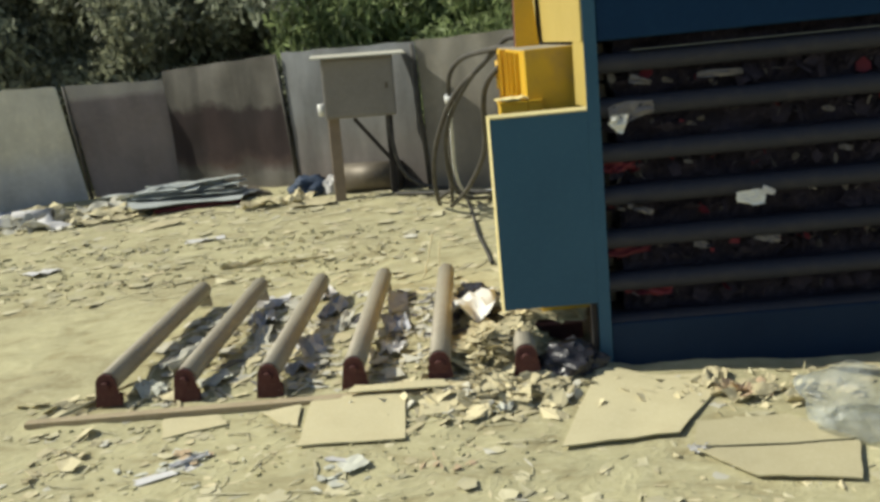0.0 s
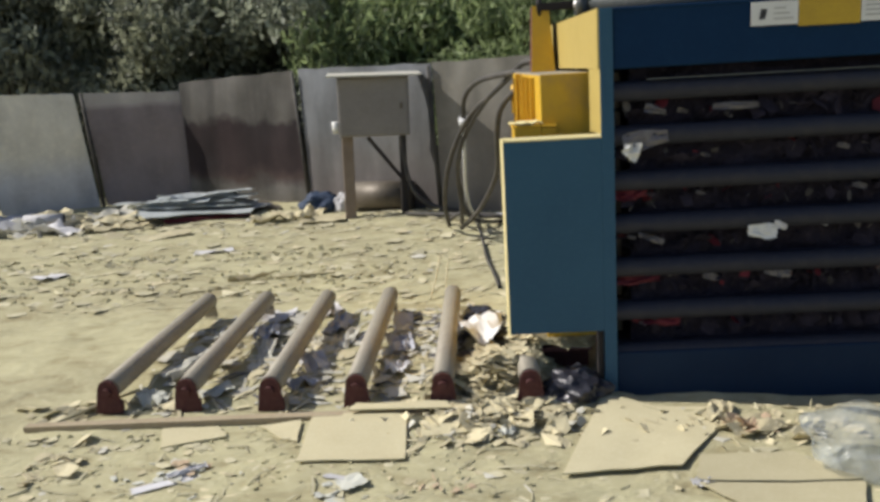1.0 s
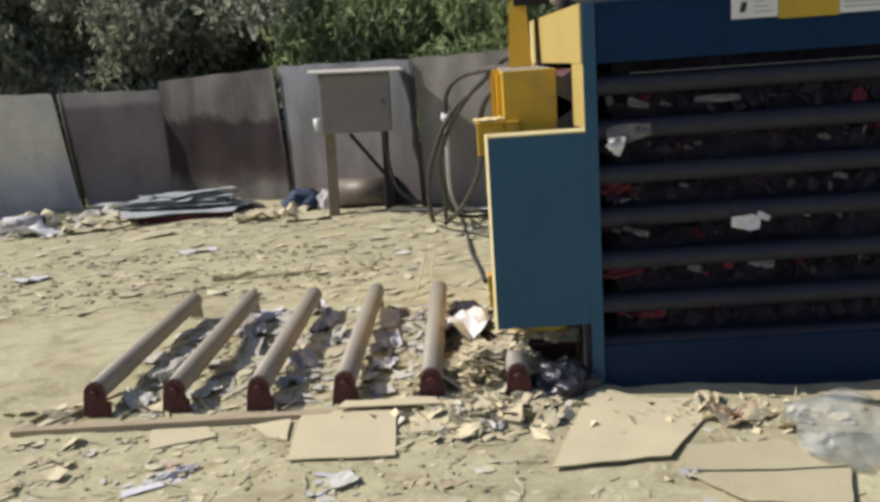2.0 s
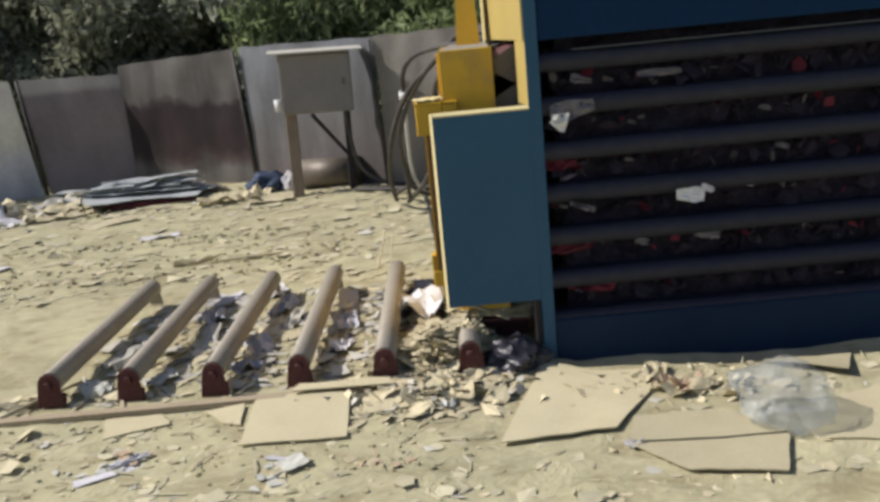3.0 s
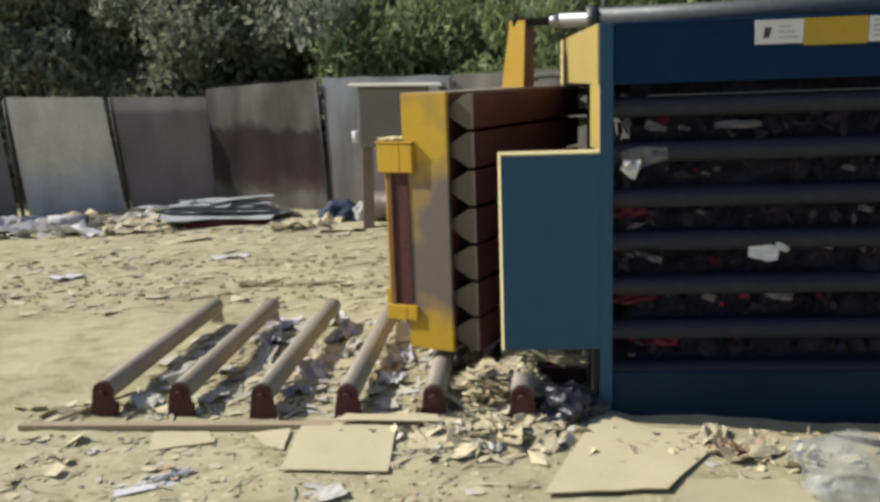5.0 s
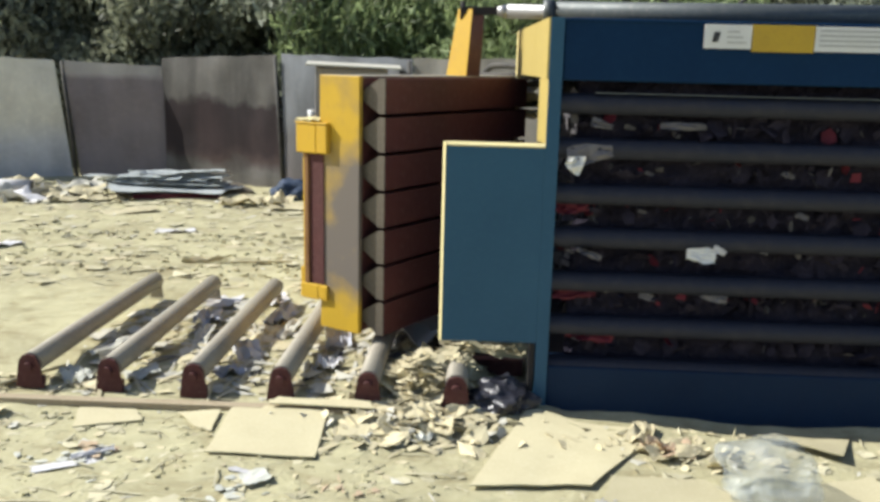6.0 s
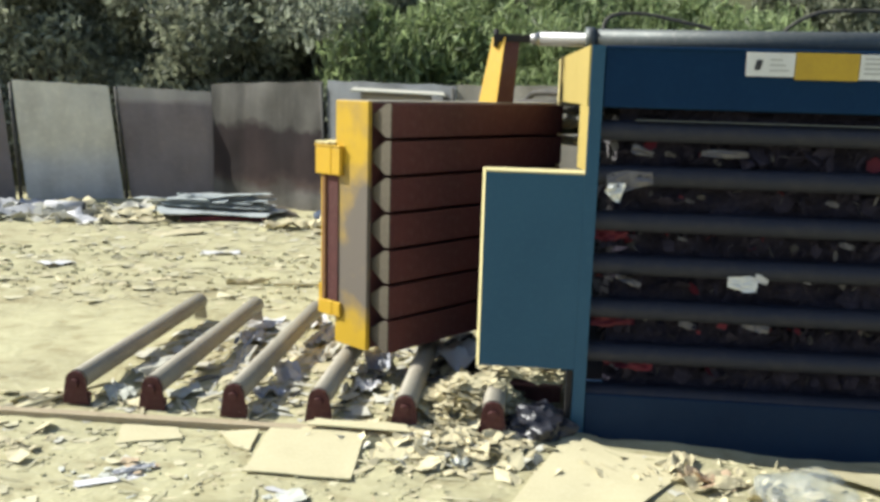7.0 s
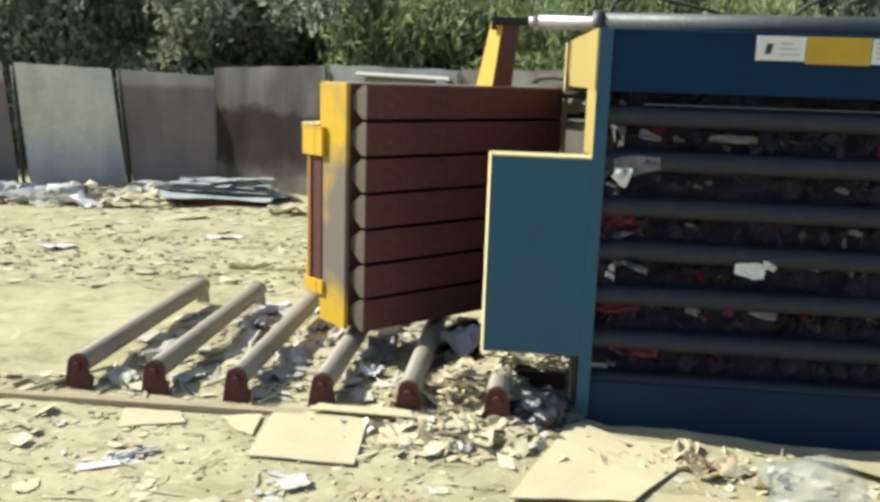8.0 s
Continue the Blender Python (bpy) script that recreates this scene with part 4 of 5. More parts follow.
SHRUBS = {
    "dark": make_shrub(51, LEAF_DARK, "dense dark olive shrub behind the metal fence", 1.3, 0.8, 2.6, 13000, 0.065, pose(-7.4, 8.6, ground_z(-7.4, 8.6) - 0.1)),
    "grey": make_shrub(52, LEAF_GREY, "dusty grey-green shrub behind the metal fence", 1.3, 0.8, 2.4, 13000, 0.062, pose(-5.6, 8.9, ground_z(-5.6, 8.9) - 0.1)),
    "green": make_shrub(53, LEAF_GREEN, "bright green leafy shrub behind the metal fence", 1.3, 0.8, 2.5, 13000, 0.085, pose(-1.7, 8.2, ground_z(-1.7, 8.2) - 0.1), 0.26),
}
for kind, x, y, turn in [("dark", -4.3, 8.9, 60), ("grey", -3.2, 8.6, 140), ("dark", -3.0, 9.6, 200), ("grey", -8.6, 8.2, 20), ("dark", -9.8, 8.8, 300),
                            ("green", -0.3, 7.6, 100), ("green", -0.9, 9.0, 250), ("green", 1.1, 7.5, 170), ("green", 2.4, 7.1, 80), ("grey", 3.7, 7.0, 10),
                            ("green", 0.4, 8.8, 30), ("grey", -6.6, 9.9, 110), ("dark", -5.0, 10.3, 220), ("dark", -8.3, 10.2, 150), ("green", 1.9, 8.9, 330),
                            ("grey", -1.9, 10.2, 45), ("dark", 0.0, 10.4, 95), ("grey", 5.0, 7.2, 200), ("dark", -11.4, 8.6, 75), ("dark", 3.6, 8.8, 260)]:
    copy_thing(SHRUBS[kind], pose(x, y, ground_z(x, y) - 0.1, 0, 0, turn))

# ---- boards, bag and rubbish on the sand ----
rb = random.Random(77)
def board(name, corners, label, material=CARD, thick=0.006, rise=0.004):
    solo(name, flat_piece(corners, thick, rise, rb), material, label, "cardboard", "flattened cardboard on the sand", smooth=True)


board("cardboard_sheet", [(-1.39, -0.19, 0.009), (-0.96, -0.25, 0.009), (-0.93, -0.69, 0.008), (-1.37, -0.685, 0.008)], "square flat sheet of pale brown cardboard on sand")
board("cardboard_sheet", [(-0.07, -0.06, 0.004), (0.48, -0.265, -0.004), (0.13, -0.795, 0.014), (-0.32, -0.845, 0.014)], "large flattened cardboard beside the press foot")
board("cardboard_sheet", [(0.22, -0.7, 0.006), (0.57, -0.72, 0.01), (0.72, -0.985, 0.014), (0.155, -0.925, 0.016)], "creased flattened carton lying on sand")
board("cardboard_sheet", [(0.155, -0.937, 0.012), (0.72, -0.997, 0.01), (0.62, -1.25, 0.012), (0.31, -1.16, 0.016)], "creased carton flap lying on sand")
board("cardboard_sheet", [(-2.07, -0.262, 0.004), (-1.81, -0.26, 0.005), (-1.74, -0.376, 0.004), (-2.0, -0.46, 0.004)], "narrow torn cardboard strip on sand")
board("cardboard_sheet", [(-1.62, -0.27, 0.004), (-1.43, -0.26, 0.008), (-1.41, -0.47, 0.004), (-1.5, -0.42, 0.004)], "small torn cardboard on sand")
board("cardboard_sheet", [(-0.9, -0.28, 0.004), (-0.66, -0.22, 0.008), (-0.6, -0.4, 0.006), (-0.88, -0.46, 0.004)], "torn flat cardboard lying before the rollers")
board("cardboard_sheet", [(0.85, -0.75, 0.0), (1.25, -0.6, 0.01), (1.2, -1.1, 0.0), (0.8, -1.05, 0.0)], "flattened cardboard lying on sand")
board("cardboard_sheet", [(-0.4, 0.235, 0.152), (-0.09, 0.235, 0.16), (-0.09, 0.2, 0.155), (-0.4, 0.19, 0.147)], "narrow cardboard strip lying under the blue panel")
board("cardboard_sheet", [(-1.2, -0.16, 0.035), (-0.78, -0.15, 0.04), (-0.76, -0.24, 0.03), (-1.22, -0.235, 0.03)], "long torn cardboard strip against the rail")

PLASTIC = bpy.data.materials.new("clear_plastic_film")
PLASTIC.use_nodes = True
pn = PLASTIC.node_tree
pb = pn.nodes["Principled BSDF"]
pb.inputs["Base Color"].default_value = (0.5, 0.54, 0.53, 1)
pb.inputs["Roughness"].default_value = 0.16
tr = pn.nodes.new("ShaderNodeBsdfTransparent")
tr.inputs[0].default_value = (0.93, 0.94, 0.95, 1)
mx = pn.nodes.new("ShaderNodeMixShader")
wrinkle = pn.nodes.new("ShaderNodeTexNoise")
wrinkle.inputs["Scale"].default_value, wrinkle.inputs["Detail"].default_value = 9.0, 6.0
pr = pn.nodes.new("ShaderNodeMapRange")
pr.inputs["From Min"].default_value, pr.inputs["From Max"].default_value = 0.35, 0.75
pr.inputs["To Min"].default_value, pr.inputs["To Max"].default_value = 0.13, 0.42
pbump = pn.nodes.new("ShaderNodeBump")
pbump.inputs["Strength"].default_value, pbump.inputs["Distance"].default_value = 0.8, 0.03
pc = pn.nodes.new("ShaderNodeTexCoord")
pn.links.new(pc.outputs["Object"], wrinkle.inputs["Vector"])
pn.links.new(wrinkle.outputs["Fac"], pr.inputs["Value"])
pn.links.new(pr.outputs[0], mx.inputs[0])
pn.links.new(wrinkle.outputs["Fac"], pbump.inputs["Height"])
pn.links.new(pbump.outputs[0], pb.inputs["Normal"])
pn.links.new(tr.outputs[0], mx.inputs[1])
pn.links.new(pb.outputs[0], mx.inputs[2])
pn.links.new(mx.outputs[0], pn.nodes["Material Output"].inputs[0])


def crumpled_bag(name, at, size, material, label, seed, rough=0.3, fine=0.25):
    bm = bmesh.new()
    bmesh.ops.create_icosphere(bm, subdivisions=4, radius=1.0)
    for v in bm.verts:
        d = v.co.normalized()
        k = 1 + rough * (noise.noise(d * 1.6 + Vector((seed, 0, 0))) + 0.6 * abs(noise.noise(d * 4 + Vector((0, seed, 0)))) + fine * noise.noise(d * 10 + Vector((0, 0, seed))))
        p = Vector((d.x * size[0], d.y * size[1], d.z * size[2])) * k
        p.z = max(p.z + size[2] * 0.7, 0.005)
        v.co = p + Vector(at)
    solo(name, bm, material, label, "bag", smooth=True)


crumpled_bag("plastic_bag", (0.765, -0.82, 0.01), (0.18, 0.19, 0.115), PLASTIC, "crumpled clear plastic bag on the sand", 3.0)
crumpled_bag("blue_bag", (-2.45, 5.92, -0.02), (0.2, 0.17, 0.13), BLUECLOTH, "dark blue plastic bag on sand by the fence", 5.0, 0.4)
crumpled_bag("rubbish_bag", (-0.195, -0.03, -0.02), (0.135, 0.11, 0.08), BLACKBAG, "torn black plastic bag beside the press foot", 8.0, 0.5, 0.1)
crumpled_bag("rubbish_bag", (-2.17, 5.85, -0.02), (0.12, 0.1, 0.12), PAPER, "crumpled white plastic bag by the switch box post", 6.0, 0.4)
board("cardboard_sheet", [(0.92, -0.2, 0.0), (1.34, -0.15, 0.0), (1.18, -0.47, 0.035), (0.94, -0.31, 0.03)], "lifted cardboard flap lying on sand by the press")


def stick(points, r, label):
    ob = hose("stick", points, r, CARD)
    tagged(ob, label, "stick", "thin sticks on the sand")


stick([(-0.97, 1.78, 0.0), (-0.93, 1.95, 0.1), (-0.9, 2.1, 0.24)], 0.006, "thin dry stick leaning up from the litter")
stick([(-0.86, 1.75, 0.0), (-0.87, 1.9, 0.12), (-0.84, 2.1, 0.2)], 0.005, "thin dry stick leaning up from the litter")
stick([(-2.2, 2.55, 0.02), (-1.9, 2.62, 0.02), (-1.75, 2.64, 0.02)], 0.012, "dark stick lying on sand")
stick([(-2.62, -0.2, 0.01), (-2.45, 0.05, 0.03), (-2.35, 0.2, 0.02)], 0.009, "pale dry stick lying by the rail")


def loose_paper(x, y, w, h, turn, material, label, crumple=0.03, lift=0.0):
    r = random.Random(int(abs(x) * 971 + abs(y) * 131))
    bm = sheet(w, h, 8, 8, crumple, r, 0.002)
    low = min(v.co.z for v in bm.verts)
    z = ground_z(x, y)
    bmesh.ops.transform(bm, matrix=pose(x, y, z - low * 0.6 + 0.004 + lift, r.uniform(-6, 6), r.uniform(-6, 6), turn), verts=bm.verts)
    solo("paper_sheet", bm, material, label, "paper", "papers on the ground", smooth=True)


loose_paper(-0.63, 0.8, 0.3, 0.46, 14, WHITE, "large crumpled white paper beside the last rollers", 0.09, 0.06)
TRODDEN = surface("trodden_tan_scrap", (0.5, 0.46, 0.31), (0.43, 0.39, 0.25), (0.56, 0.53, 0.39), rough=0.95, scale=3, fine=50, bump=0.15, spec=0.1, random_by="island", spread=0.2)
BLUEFILM = surface("pale_blue_film", (0.53, 0.53, 0.46), (0.47, 0.47, 0.4), (0.6, 0.61, 0.55), rough=0.8, scale=8, fine=40, bump=0.1, spec=0.12)
COOLFILM = surface("cool_grey_film", (0.42, 0.43, 0.47), (0.3, 0.31, 0.35), (0.55, 0.56, 0.6), rough=0.55, scale=8, fine=40, bump=0.12, spec=0.3)
PINK = surface("faded_pink_paper", (0.5, 0.36, 0.24), (0.47, 0.39, 0.25), rough=0.9, scale=9, fine=40, bump=0.1)
for x, y, w, h, turn, mat, crumple, lab in [
        (-1.93, 1.5, 0.2, 0.3, 8, PAPER, 0.03, "white paper between rollers"),
        (-1.6, 1.55, 0.14, 0.2, 30, PAPER, 0.03, "white paper between rollers"), (-1.1, 1.2, 0.12, 0.4, 4, PAPER, 0.02, "long white paper between rollers"),
        (-1.52, 0.52, 0.14, 0.2, 25, PAPER, 0.05, "crumpled white paper between rollers"), (-1.06, 0.33, 0.13, 0.12, 60, PAPER, 0.06, "crumpled white paper between rollers"),
        (-1.93, 0.12, 0.16, 0.14, 30, BLUEFILM, 0.03, "pale plastic film between rollers"), (-2.24, 0.08, 0.13, 0.15, 60, BLUEFILM, 0.05, "crumpled pale film between rollers"),
        (-2.2, 0.5, 0.1, 0.4, -14, SCRAPPAPER, 0.04, "long soiled paper between rollers"), (-1.84, 0.75, 0.08, 0.4, 6, SCRAPPAPER, 0.03, "long soiled paper between rollers"),
        (-1.4, 0.95, 0.08, 0.3, -6, SCRAPPAPER, 0.03, "soiled paper between rollers"),
        (-1.92, 1.12, 0.15, 0.3, 12, COOLFILM, 0.06, "crumpled cool grey film between rollers"), (-1.5, 1.2, 0.13, 0.3, -8, COOLFILM, 0.06, "crumpled cool grey film between rollers"),
        (-1.08, 0.78, 0.14, 0.3, 10, COOLFILM, 0.06, "crumpled cool grey film between rollers"), (-1.54, 0.2, 0.14, 0.16, 40, COOLFILM, 0.05, "crumpled cool grey film between rollers"),
        (0.17, -0.93, 0.07, 0.06, 20, PAPER, 0.02, "small crumpled white paper on sand"), (-0.52, -0.44, 0.08, 0.06, 70, BLUEFILM, 0.03, "crumpled pale film on sand"),
        (-1.86, -0.8, 0.26, 0.05, 32, PAPER, 0.004, "thin pale plastic film flat on the sand"), (-1.8, -0.72, 0.16, 0.03, 38, PAPER, 0.012, "thin white plastic strip flat on the sand"),
        (-1.86, -0.63, 0.07, 0.05, 10, PINK, 0.01, "faded pink paper bit on the sand"), (-1.12, -0.87, 0.1, 0.1, 30, BLUEFILM, 0.008, "thin pale plastic film flat on the sand"), (-1.19, -0.82, 0.1, 0.03, -20, PAPER, 0.006, "thin white plastic strip flat on the sand"),
        (-3.05, 3.75, 0.35, 0.25, 20, PAPER, 0.02, "white paper lying on sand"), (-4.2, 3.0, 0.25, 0.2, 50, PAPER, 0.02, "white paper lying on sand")]:
    loose_paper(x, y, w, h, turn, mat, lab, crumple, 0.004)
for x, y, w, h, turn in [(-0.62, 0.6, 0.12, 0.2, 25),
                         (0.5, -0.45, 0.25, 0.16, 30), (0.4, -0.3, 0.2, 0.1, 70), (-0.7, -0.25, 0.26, 0.14, 12), (-0.35, -0.2, 0.22, 0.18, 35), (-0.45, -0.35, 0.16, 0.14, 65),
                         (-2.4, 2.6, 0.35, 0.05, 12), (-3.8, 4.6, 0.5, 0.2, 25), (-2.3, 5.2, 0.5, 0.3, 5), (-4.6, 5.3, 0.5, 0.3, 30)]:
    loose_paper(x, y, w, h, turn, SCRAPCARD, "torn soiled cardboard scrap lying on sand", 0.04, 0.004)


for x, y, w, h, turn, mat in [(-5.9, 5.5, 0.7, 0.4, 20, PAPER), (-5.2, 5.2, 0.5, 0.35, -15, PAPER), (-5.7, 5.9, 0.5, 0.4, 60, SCRAPCARD), (-4.8, 5.6, 0.6, 0.3, 10, SCRAPCARD), (-6.2, 5.9, 0.5, 0.5, 0, PAPER), (-5.0, 6.1, 0.5, 0.35, 35, SCRAPPAPER), (-2.9, 5.3, 0.4, 0.25, 15, SCRAPCARD), (-2.5, 5.4, 0.3, 0.3, 55, SCRAPCARD)]:
    loose_paper(x, y, w, h, turn, mat, "crumpled pale rag of plastic by the fence", 0.12)


def heap(n, area, size, seed, material, name, label, lift=0.0, curl=0.4):
    r = random.Random(seed)
    cx, cy, sx, sy, hh = area
    def place():
        x, y = r.gauss(cx, sx), r.gauss(cy, sy)
        k = math.exp(-((x - cx) / sx) ** 2 / 2 - ((y - cy) / sy) ** 2 / 2)
        return x, y, ground_z(x, y) + 0.006 + hh * k * r.random() + lift
    me = flakes(n, place, size, r, curl=curl)
    me.materials.append(material)
    tagged(new(name, me), label, "rubbish", kind="stuff")


heap(600, (-0.6, 0.06, 0.13, 0.14, 0.1), (0.012, 0.055), 1, SCRAPCARD, "cardboard_scraps", "heap of torn cardboard scraps under the press outlet", curl=0.35)
heap(260, (-0.4, 0.09, 0.055, 0.06, 0.11), (0.012, 0.045), 72, SCRAPCARD, "cardboard_scraps", "torn cardboard scraps banked against the last roller", curl=0.25)
heap(300, (-0.4, 0.2, 0.07, 0.08, 0.08), (0.015, 0.06), 71, SCRAPCARD, "cardboard_scraps", "torn cardboard scraps heaped over the last roller", curl=0.3)
heap(160, (-0.5, -0.25, 0.22, 0.14, 0.04), (0.02, 0.07), 2, SCRAPCARD, "cardboard_scraps", "torn cardboard scraps spread before the press foot")
heap(70, (-0.55, -0.3, 0.2, 0.1, 0.03), (0.02, 0.05), 3, SCRAPPAPER, "paper_scraps", "torn paper scraps spread before the press foot")
heap(36, (0.48, -0.42, 0.07, 0.05, 0.03), (0.02, 0.055), 41, PINK, "paper_scraps", "torn rust-coloured paper by the press side", curl=0.5)
heap(80, (0.5, -0.42, 0.25, 0.1, 0.012), (0.015, 0.05), 4, SCRAPCARD, "cardboard_scraps", "torn cardboard scraps along the press side")


heap(22, (-1.88, -0.78, 0.13, 0.07, 0.004), (0.01, 0.04), 61, BLUEFILM, "film_scraps", "torn pale plastic film flat on the sand", curl=0.08)
heap(9, (-1.82, -0.7, 0.04, 0.03, 0.004), (0.015, 0.045), 62, PINK, "paper_scraps", "faded pink paper bits flat on the sand", curl=0.08)
heap(9, (-1.16, -0.9, 0.06, 0.07, 0.006), (0.012, 0.045), 63, BLUEFILM, "film_scraps", "torn pale plastic film flat on the sand", curl=0.12)
heap(8, (-0.78, -0.92, 0.05, 0.03, 0.004), (0.012, 0.035), 64, PINK, "paper_scraps", "faded pink paper bits flat on the sand", curl=0.08)
heap(24, (-2.4, -0.55, 0.07, 0.12, 0.03), (0.02, 0.06), 67, SCRAPCARD, "cardboard_scraps", "curled tan scraps on the sand", curl=0.25)
heap(24, (-2.6, -0.1, 0.1, 0.1, 0.02), (0.02, 0.07), 68, SCRAPCARD, "cardboard_scraps", "curled tan scraps at the rail end", curl=0.25)
heap(110, (-5.7, 5.4, 0.45, 0.22, 0.08), (0.04, 0.16), 65, SCRAPPAPER, "rag_scraps", "pale heap of torn plastic and rags by the fence", curl=0.5)
heap(90, (-4.9, 5.5, 0.6, 0.25, 0.04), (0.03, 0.13), 66, SCRAPCARD, "cardboard_scraps", "tan scraps heaped by the fence", curl=0.3)


def between(n, size, seed, material, name, label):
    r = random.Random(seed)
    def place():
        x = r.uniform(-2.4, -0.5)
        y = r.uniform(-0.1, 1.6)
        return x, y, ground_z(x, y) + r.uniform(0.001, 0.006)
    me = flakes(n, place, size, r, curl=0.06)
    me.materials.append(material)
    tagged(new(name, me), label, "rubbish", kind="stuff")


between(230, (0.015, 0.08), 5, SCRAPPAPER, "paper_scraps", "torn grey and white paper between the rollers")
between(200, (0.015, 0.075), 6, SCRAPCARD, "cardboard_scraps", "torn brown cardboard between the rollers")


def strands(n, place, length, width, seed, material, name, label, along=1.57, spread=0.7):
    """Thin torn ribbons as one mesh, each bent along its length."""
    r = random.Random(seed)
    verts, faces = [], []
    for _ in range(n):
        x, y = place(r)
        a = r.gauss(along, spread)
        ln, w = r.uniform(*length), r.uniform(*width)
        bend, hump = r.gauss(0, 0.25), r.uniform(0.002, 0.012)
        base, k = len(verts), 6
        for i in range(k):
            u = i / (k - 1)
            d = a + bend * (u - 0.5)
            px, py = x + math.cos(d) * ln * (u - 0.5), y + math.sin(d) * ln * (u - 0.5)
            z = ground_z(px, py) + 0.003 + hump * math.sin(3.14 * u)
            ox, oy = -math.sin(d) * w, math.cos(d) * w
            verts += [(px - ox, py - oy, z), (px + ox, py + oy, z + 0.3 * w), (px + ox, py + oy, z + 0.3 * w + 0.002), (px - ox, py - oy, z + 0.002)]
        for i in range(k - 1):
            b = base + 4 * i
            faces += [(b + e, b + (e + 1) % 4, b + 4 + (e + 1) % 4, b + 4 + e) for e in range(4)]
        faces += [(base + 3, base + 2, base + 1, base), tuple(base + 4 * (k - 1) + e for e in range(4))]
    me = bpy.data.meshes.new(name)
    me.from_pydata(verts, [], faces)
    me.materials.append(material)
    tagged(new(name, me), label, "rubbish", kind="stuff")


def in_track(r):
    return r.uniform(-2.36, -0.55), r.uniform(-0.1, 1.55)


def near_foot(r):
    return r.gauss(-0.6, 0.25), r.gauss(-0.28, 0.14)


def open_yard(r):
    return r.uniform(-5.2, -0.4), r.uniform(1.8, 5.4)


def fore_yard(r):
    return r.uniform(-3.0, -0.45), r.uniform(-1.3, -0.3)


def under_door(r):
    return r.gauss(-0.68, 0.13), r.uniform(0.5, 1.3)


# dark plastic ribbons, strewn densely to deepen the door's shade as well
strands(120, under_door, (0.06, 0.2), (0.006, 0.02), 27, GREYSCRAP, "soiled_strips", "dark plastic ribbons deepening the door's shade by the outlet")
crumpled_bag("rubbish_bag", (-0.62, 1.15, -0.02), (0.11, 0.16, 0.07), BLACKBAG, "flattened dark plastic bag by the outlet", 11.0, 0.5, 0.12)
strands(130, in_track, (0.08, 0.3), (0.003, 0.01), 21, SCRAPPAPER, "paper_strips", "torn grey paper ribbons between the rollers")
strands(140, in_track, (0.08, 0.28), (0.003, 0.011), 22, SCRAPCARD, "cardboard_strips", "torn brown cardboard ribbons between the rollers")
strands(45, in_track, (0.06, 0.22), (0.003, 0.012), 23, GREYSCRAP, "soiled_strips", "dark soiled ribbons between the rollers")
strands(60, near_foot, (0.06, 0.2), (0.004, 0.014), 24, SCRAPCARD, "cardboard_strips", "torn brown cardboard ribbons before the press foot", 0.2, 0.9)
strands(90, open_yard, (0.1, 0.5), (0.003, 0.012), 25, TRODDEN, "straw_strips", "straw-like ribbons trodden into the sand", 0.1, 0.5)
strands(60, fore_yard, (0.05, 0.2), (0.0015, 0.005), 26, TRODDEN, "straw_strips", "straw-like ribbons trodden into the sand", 0.1, 0.7)


def clods(n, place, size, seed, name, label):
    """Small broken lumps of dry soil as one mesh."""
    r = random.Random(seed)
    verts, faces = [], []
    for _ in range(n):
        x, y = place(r)
        q = r.uniform(*size)
        z, a, base = ground_z(x, y), r.uniform(0, 6.28), len(verts)
        for i in range(5):
            t = a + 1.2566 * i
            verts.append((x + q * r.uniform(0.7, 1.5) * math.cos(t), y + q * r.uniform(0.6, 1.0) * math.sin(t), z - 0.004))
        for i in range(5):
            t = a + 1.2566 * i + 0.4
            verts.append((x + q * r.uniform(0.3, 0.8) * math.cos(t), y + q * r.uniform(0.3, 0.6) * math.sin(t), z + q * r.uniform(0.3, 0.65)))
        faces += [(base + i, base + (i + 1) % 5, base + 5 + (i + 1) % 5, base + 5 + i) for i in range(5)]
        faces.append(tuple(base + 5 + i for i in range(5)))
    me = bpy.data.meshes.new(name)
    me.from_pydata(verts, [], faces)
    me.materials.append(SAND)
    tagged(new(name, me), label, "soil", kind="stuff")


def rut(r):
    return r.uniform(-5.5, -1.2), r.choice((2.3, 2.75, 3.5)) + r.gauss(0, 0.13)


clods(450, rut, (0.01, 0.04), 31, "soil_clods", "broken dry clods along the wheel ruts")
clods(260, fore_yard, (0.006, 0.02), 32, "soil_clods", "broken dry clods on the sand")


# scraps banked on the ledge under the outlet panel
rst = random.Random(91)


def ledge_place():
    x, y = rst.uniform(-0.47, -0.09), rst.uniform(0.21, 0.47)
    return x, y, 0.16 + (y - 0.2) * 0.24 + 0.026 * rst.random()


bank = flakes(650, ledge_place, (0.015, 0.055), rst, curl=0.25)
bank.materials.append(SCRAPCARD)
tagged(new("cardboard_scraps", bank), "torn cardboard banked on the ledge under the blue panel", "rubbish", kind="stuff")


def strip_place():
    x, y = rst.uniform(-2.35, -0.6), rst.uniform(-0.08, 1.5)
    return x, y, ground_z(x, y) + rst.uniform(0.003, 0.02)


strips = flakes(110, strip_place, (0.02, 0.08), rst, curl=0.1)
strips.materials.append(SCRAPPAPER)
tagged(new("paper_strips", strips), "long torn paper strips between the rollers", "rubbish", kind="stuff")


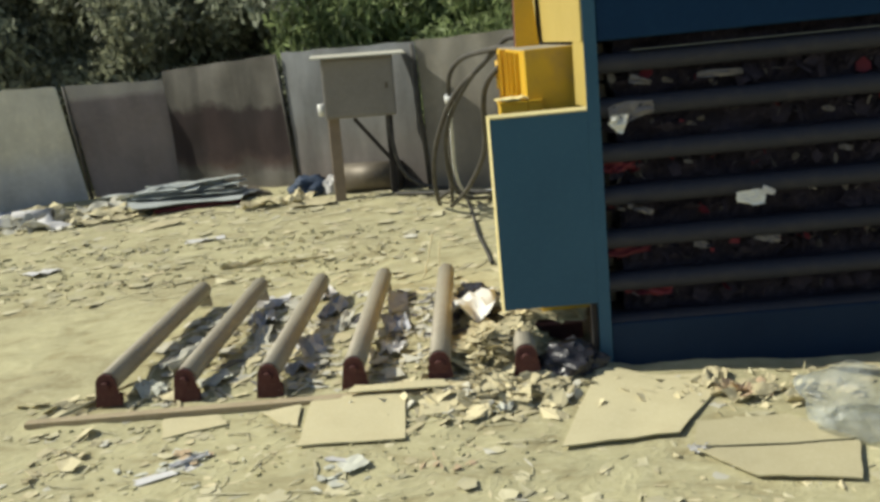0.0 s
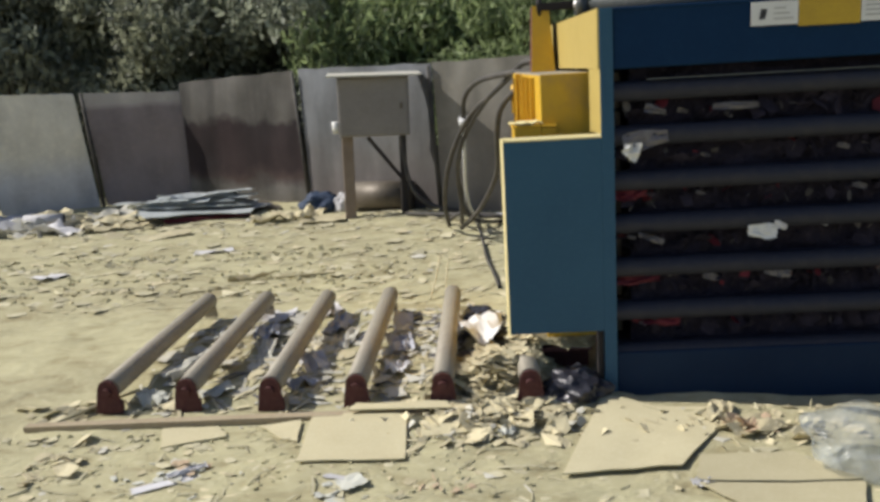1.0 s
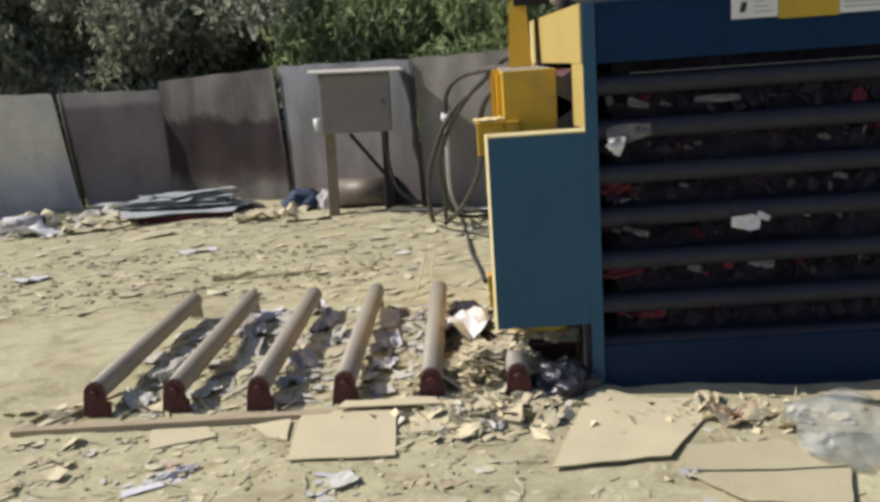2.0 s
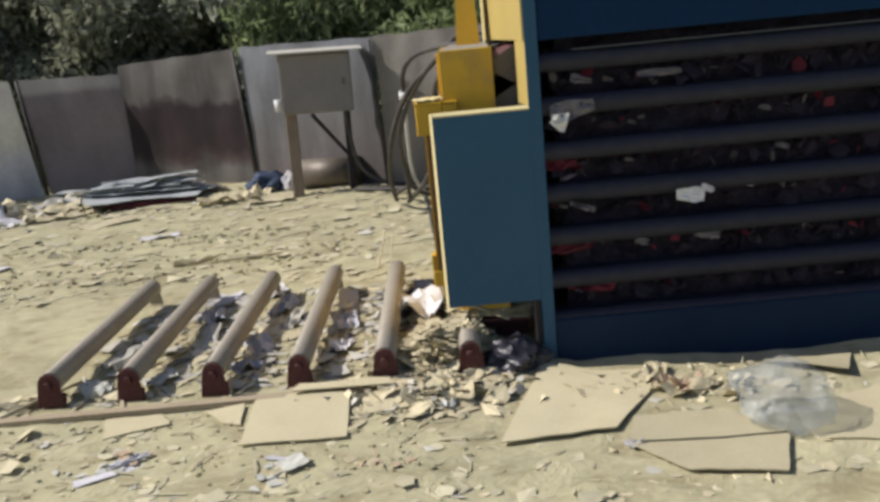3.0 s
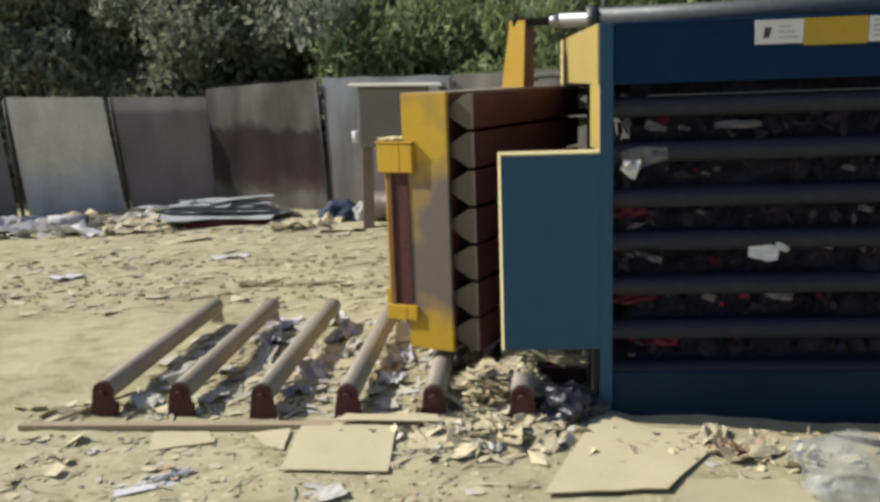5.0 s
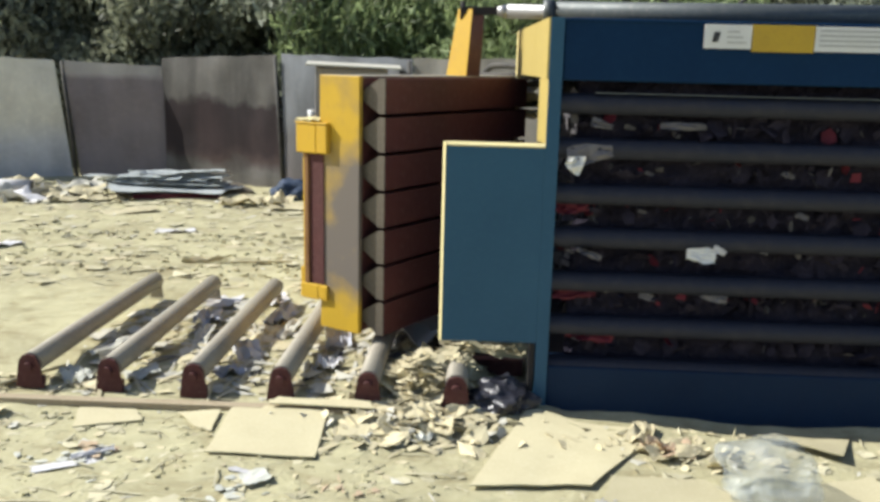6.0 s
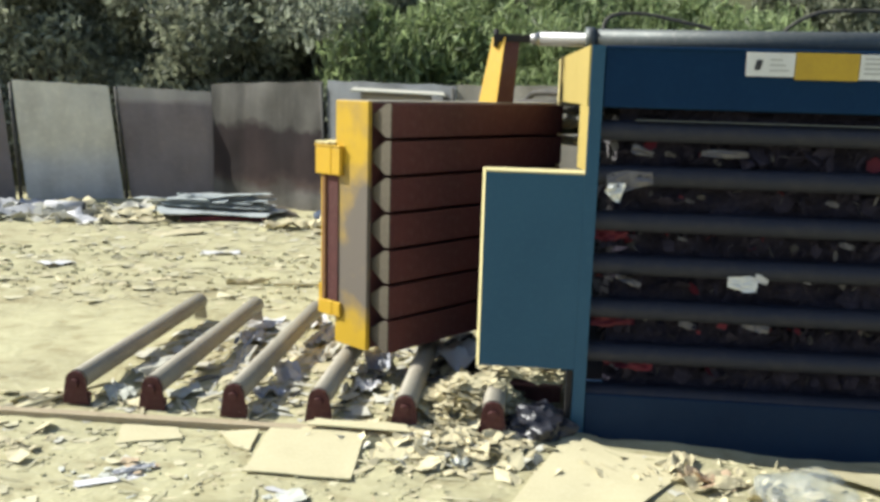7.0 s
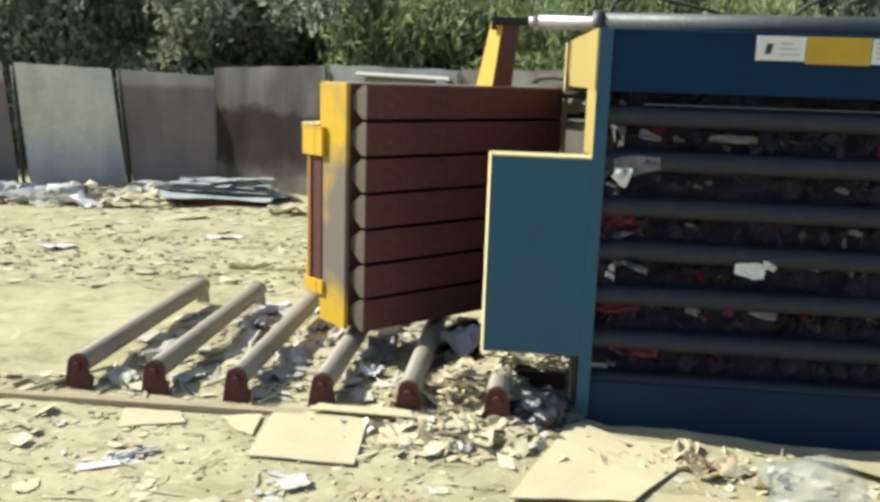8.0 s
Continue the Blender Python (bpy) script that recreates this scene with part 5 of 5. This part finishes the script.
def yard(n, size, seed, material, name, label, x0, x1, y0, y1):
    r = random.Random(seed)
    def place():
        x, y = r.uniform(x0, x1), r.uniform(y0, y1)
        return x, y, ground_z(x, y) + 0.0005
    me = flakes(n, place, size, r, thick=0.002, curl=0.04)
    me.materials.append(material)
    tagged(new(name, me), label, "litter", kind="stuff")


yard(330, (0.02, 0.1), 7, TRODDEN, "cardboard_scraps", "flat tan scraps trodden into the sand", -6.5, 0.0, 1.8, 6.0)
yard(120, (0.02, 0.07), 8, SCRAPPAPER, "paper_scraps", "pale paper scraps trodden into the sand", -6.5, 0.0, 2.0, 6.0)
yard(520, (0.012, 0.055), 9, TRODDEN, "cardboard_scraps", "flat tan scraps trodden into the sand", -3.2, 1.6, -1.5, -0.2)
yard(70, (0.015, 0.05), 10, SCRAPPAPER, "paper_scraps", "pale paper scraps trodden into the sand", -3.2, 1.6, -1.5, -0.2)
yard(700, (0.02, 0.09), 15, TRODDEN, "cardboard_scraps", "thin straw-like scraps trodden into the sand", -5.0, 0.2, 1.7, 5.2)
yard(260, (0.03, 0.12), 14, TRODDEN, "cardboard_scraps", "tan scraps gathered along the fence foot", -6.6, -1.0, 5.0, 6.2)


yard(520, (0.012, 0.075), 16, SCRAPCARD, "cardboard_scraps", "small torn brown bits scattered on the sand", -5.5, 0.2, 1.75, 5.6)
yard(420, (0.008, 0.035), 17, SCRAPCARD, "cardboard_scraps", "small torn brown bits scattered on the sand", -3.2, 1.6, -1.5, -0.15)


# ---- what moves ----
def motions():
    swing = [(0.0, -2.2), (1.5, -2.1), (1.7, -1.8), (1.9, 1.3), (2.0, 1.6), (2.2, 1.9), (2.8, 2.8), (3.3, 4.5), (3.5, 7.8), (3.7, 10.8), (4.0, 14.8), (4.2, 17.3), (4.7, 22.0), (5.3, 26.0), (5.5, 27.3), (6.0, 30.9), (6.5, 34.5), (7.0, 38.2), (7.5, 41.7), (8.0, 45.0)]
    door_rows, rod_rows = [], []
    for t, a in swing:
        door_rows.append((t, pose(PIVOT[0], PIVOT[1], 0, 0, 0, -a)))
        s, c = math.sin(radians(a)), math.cos(radians(a))
        tip = PIVOT[0] + 0.11 * c - 0.42 * s
        rod_rows.append((t, pose(tip + 0.545, 0, 0)))
    walk(door, door_rows)
    walk(rod, rod_rows)


motions()
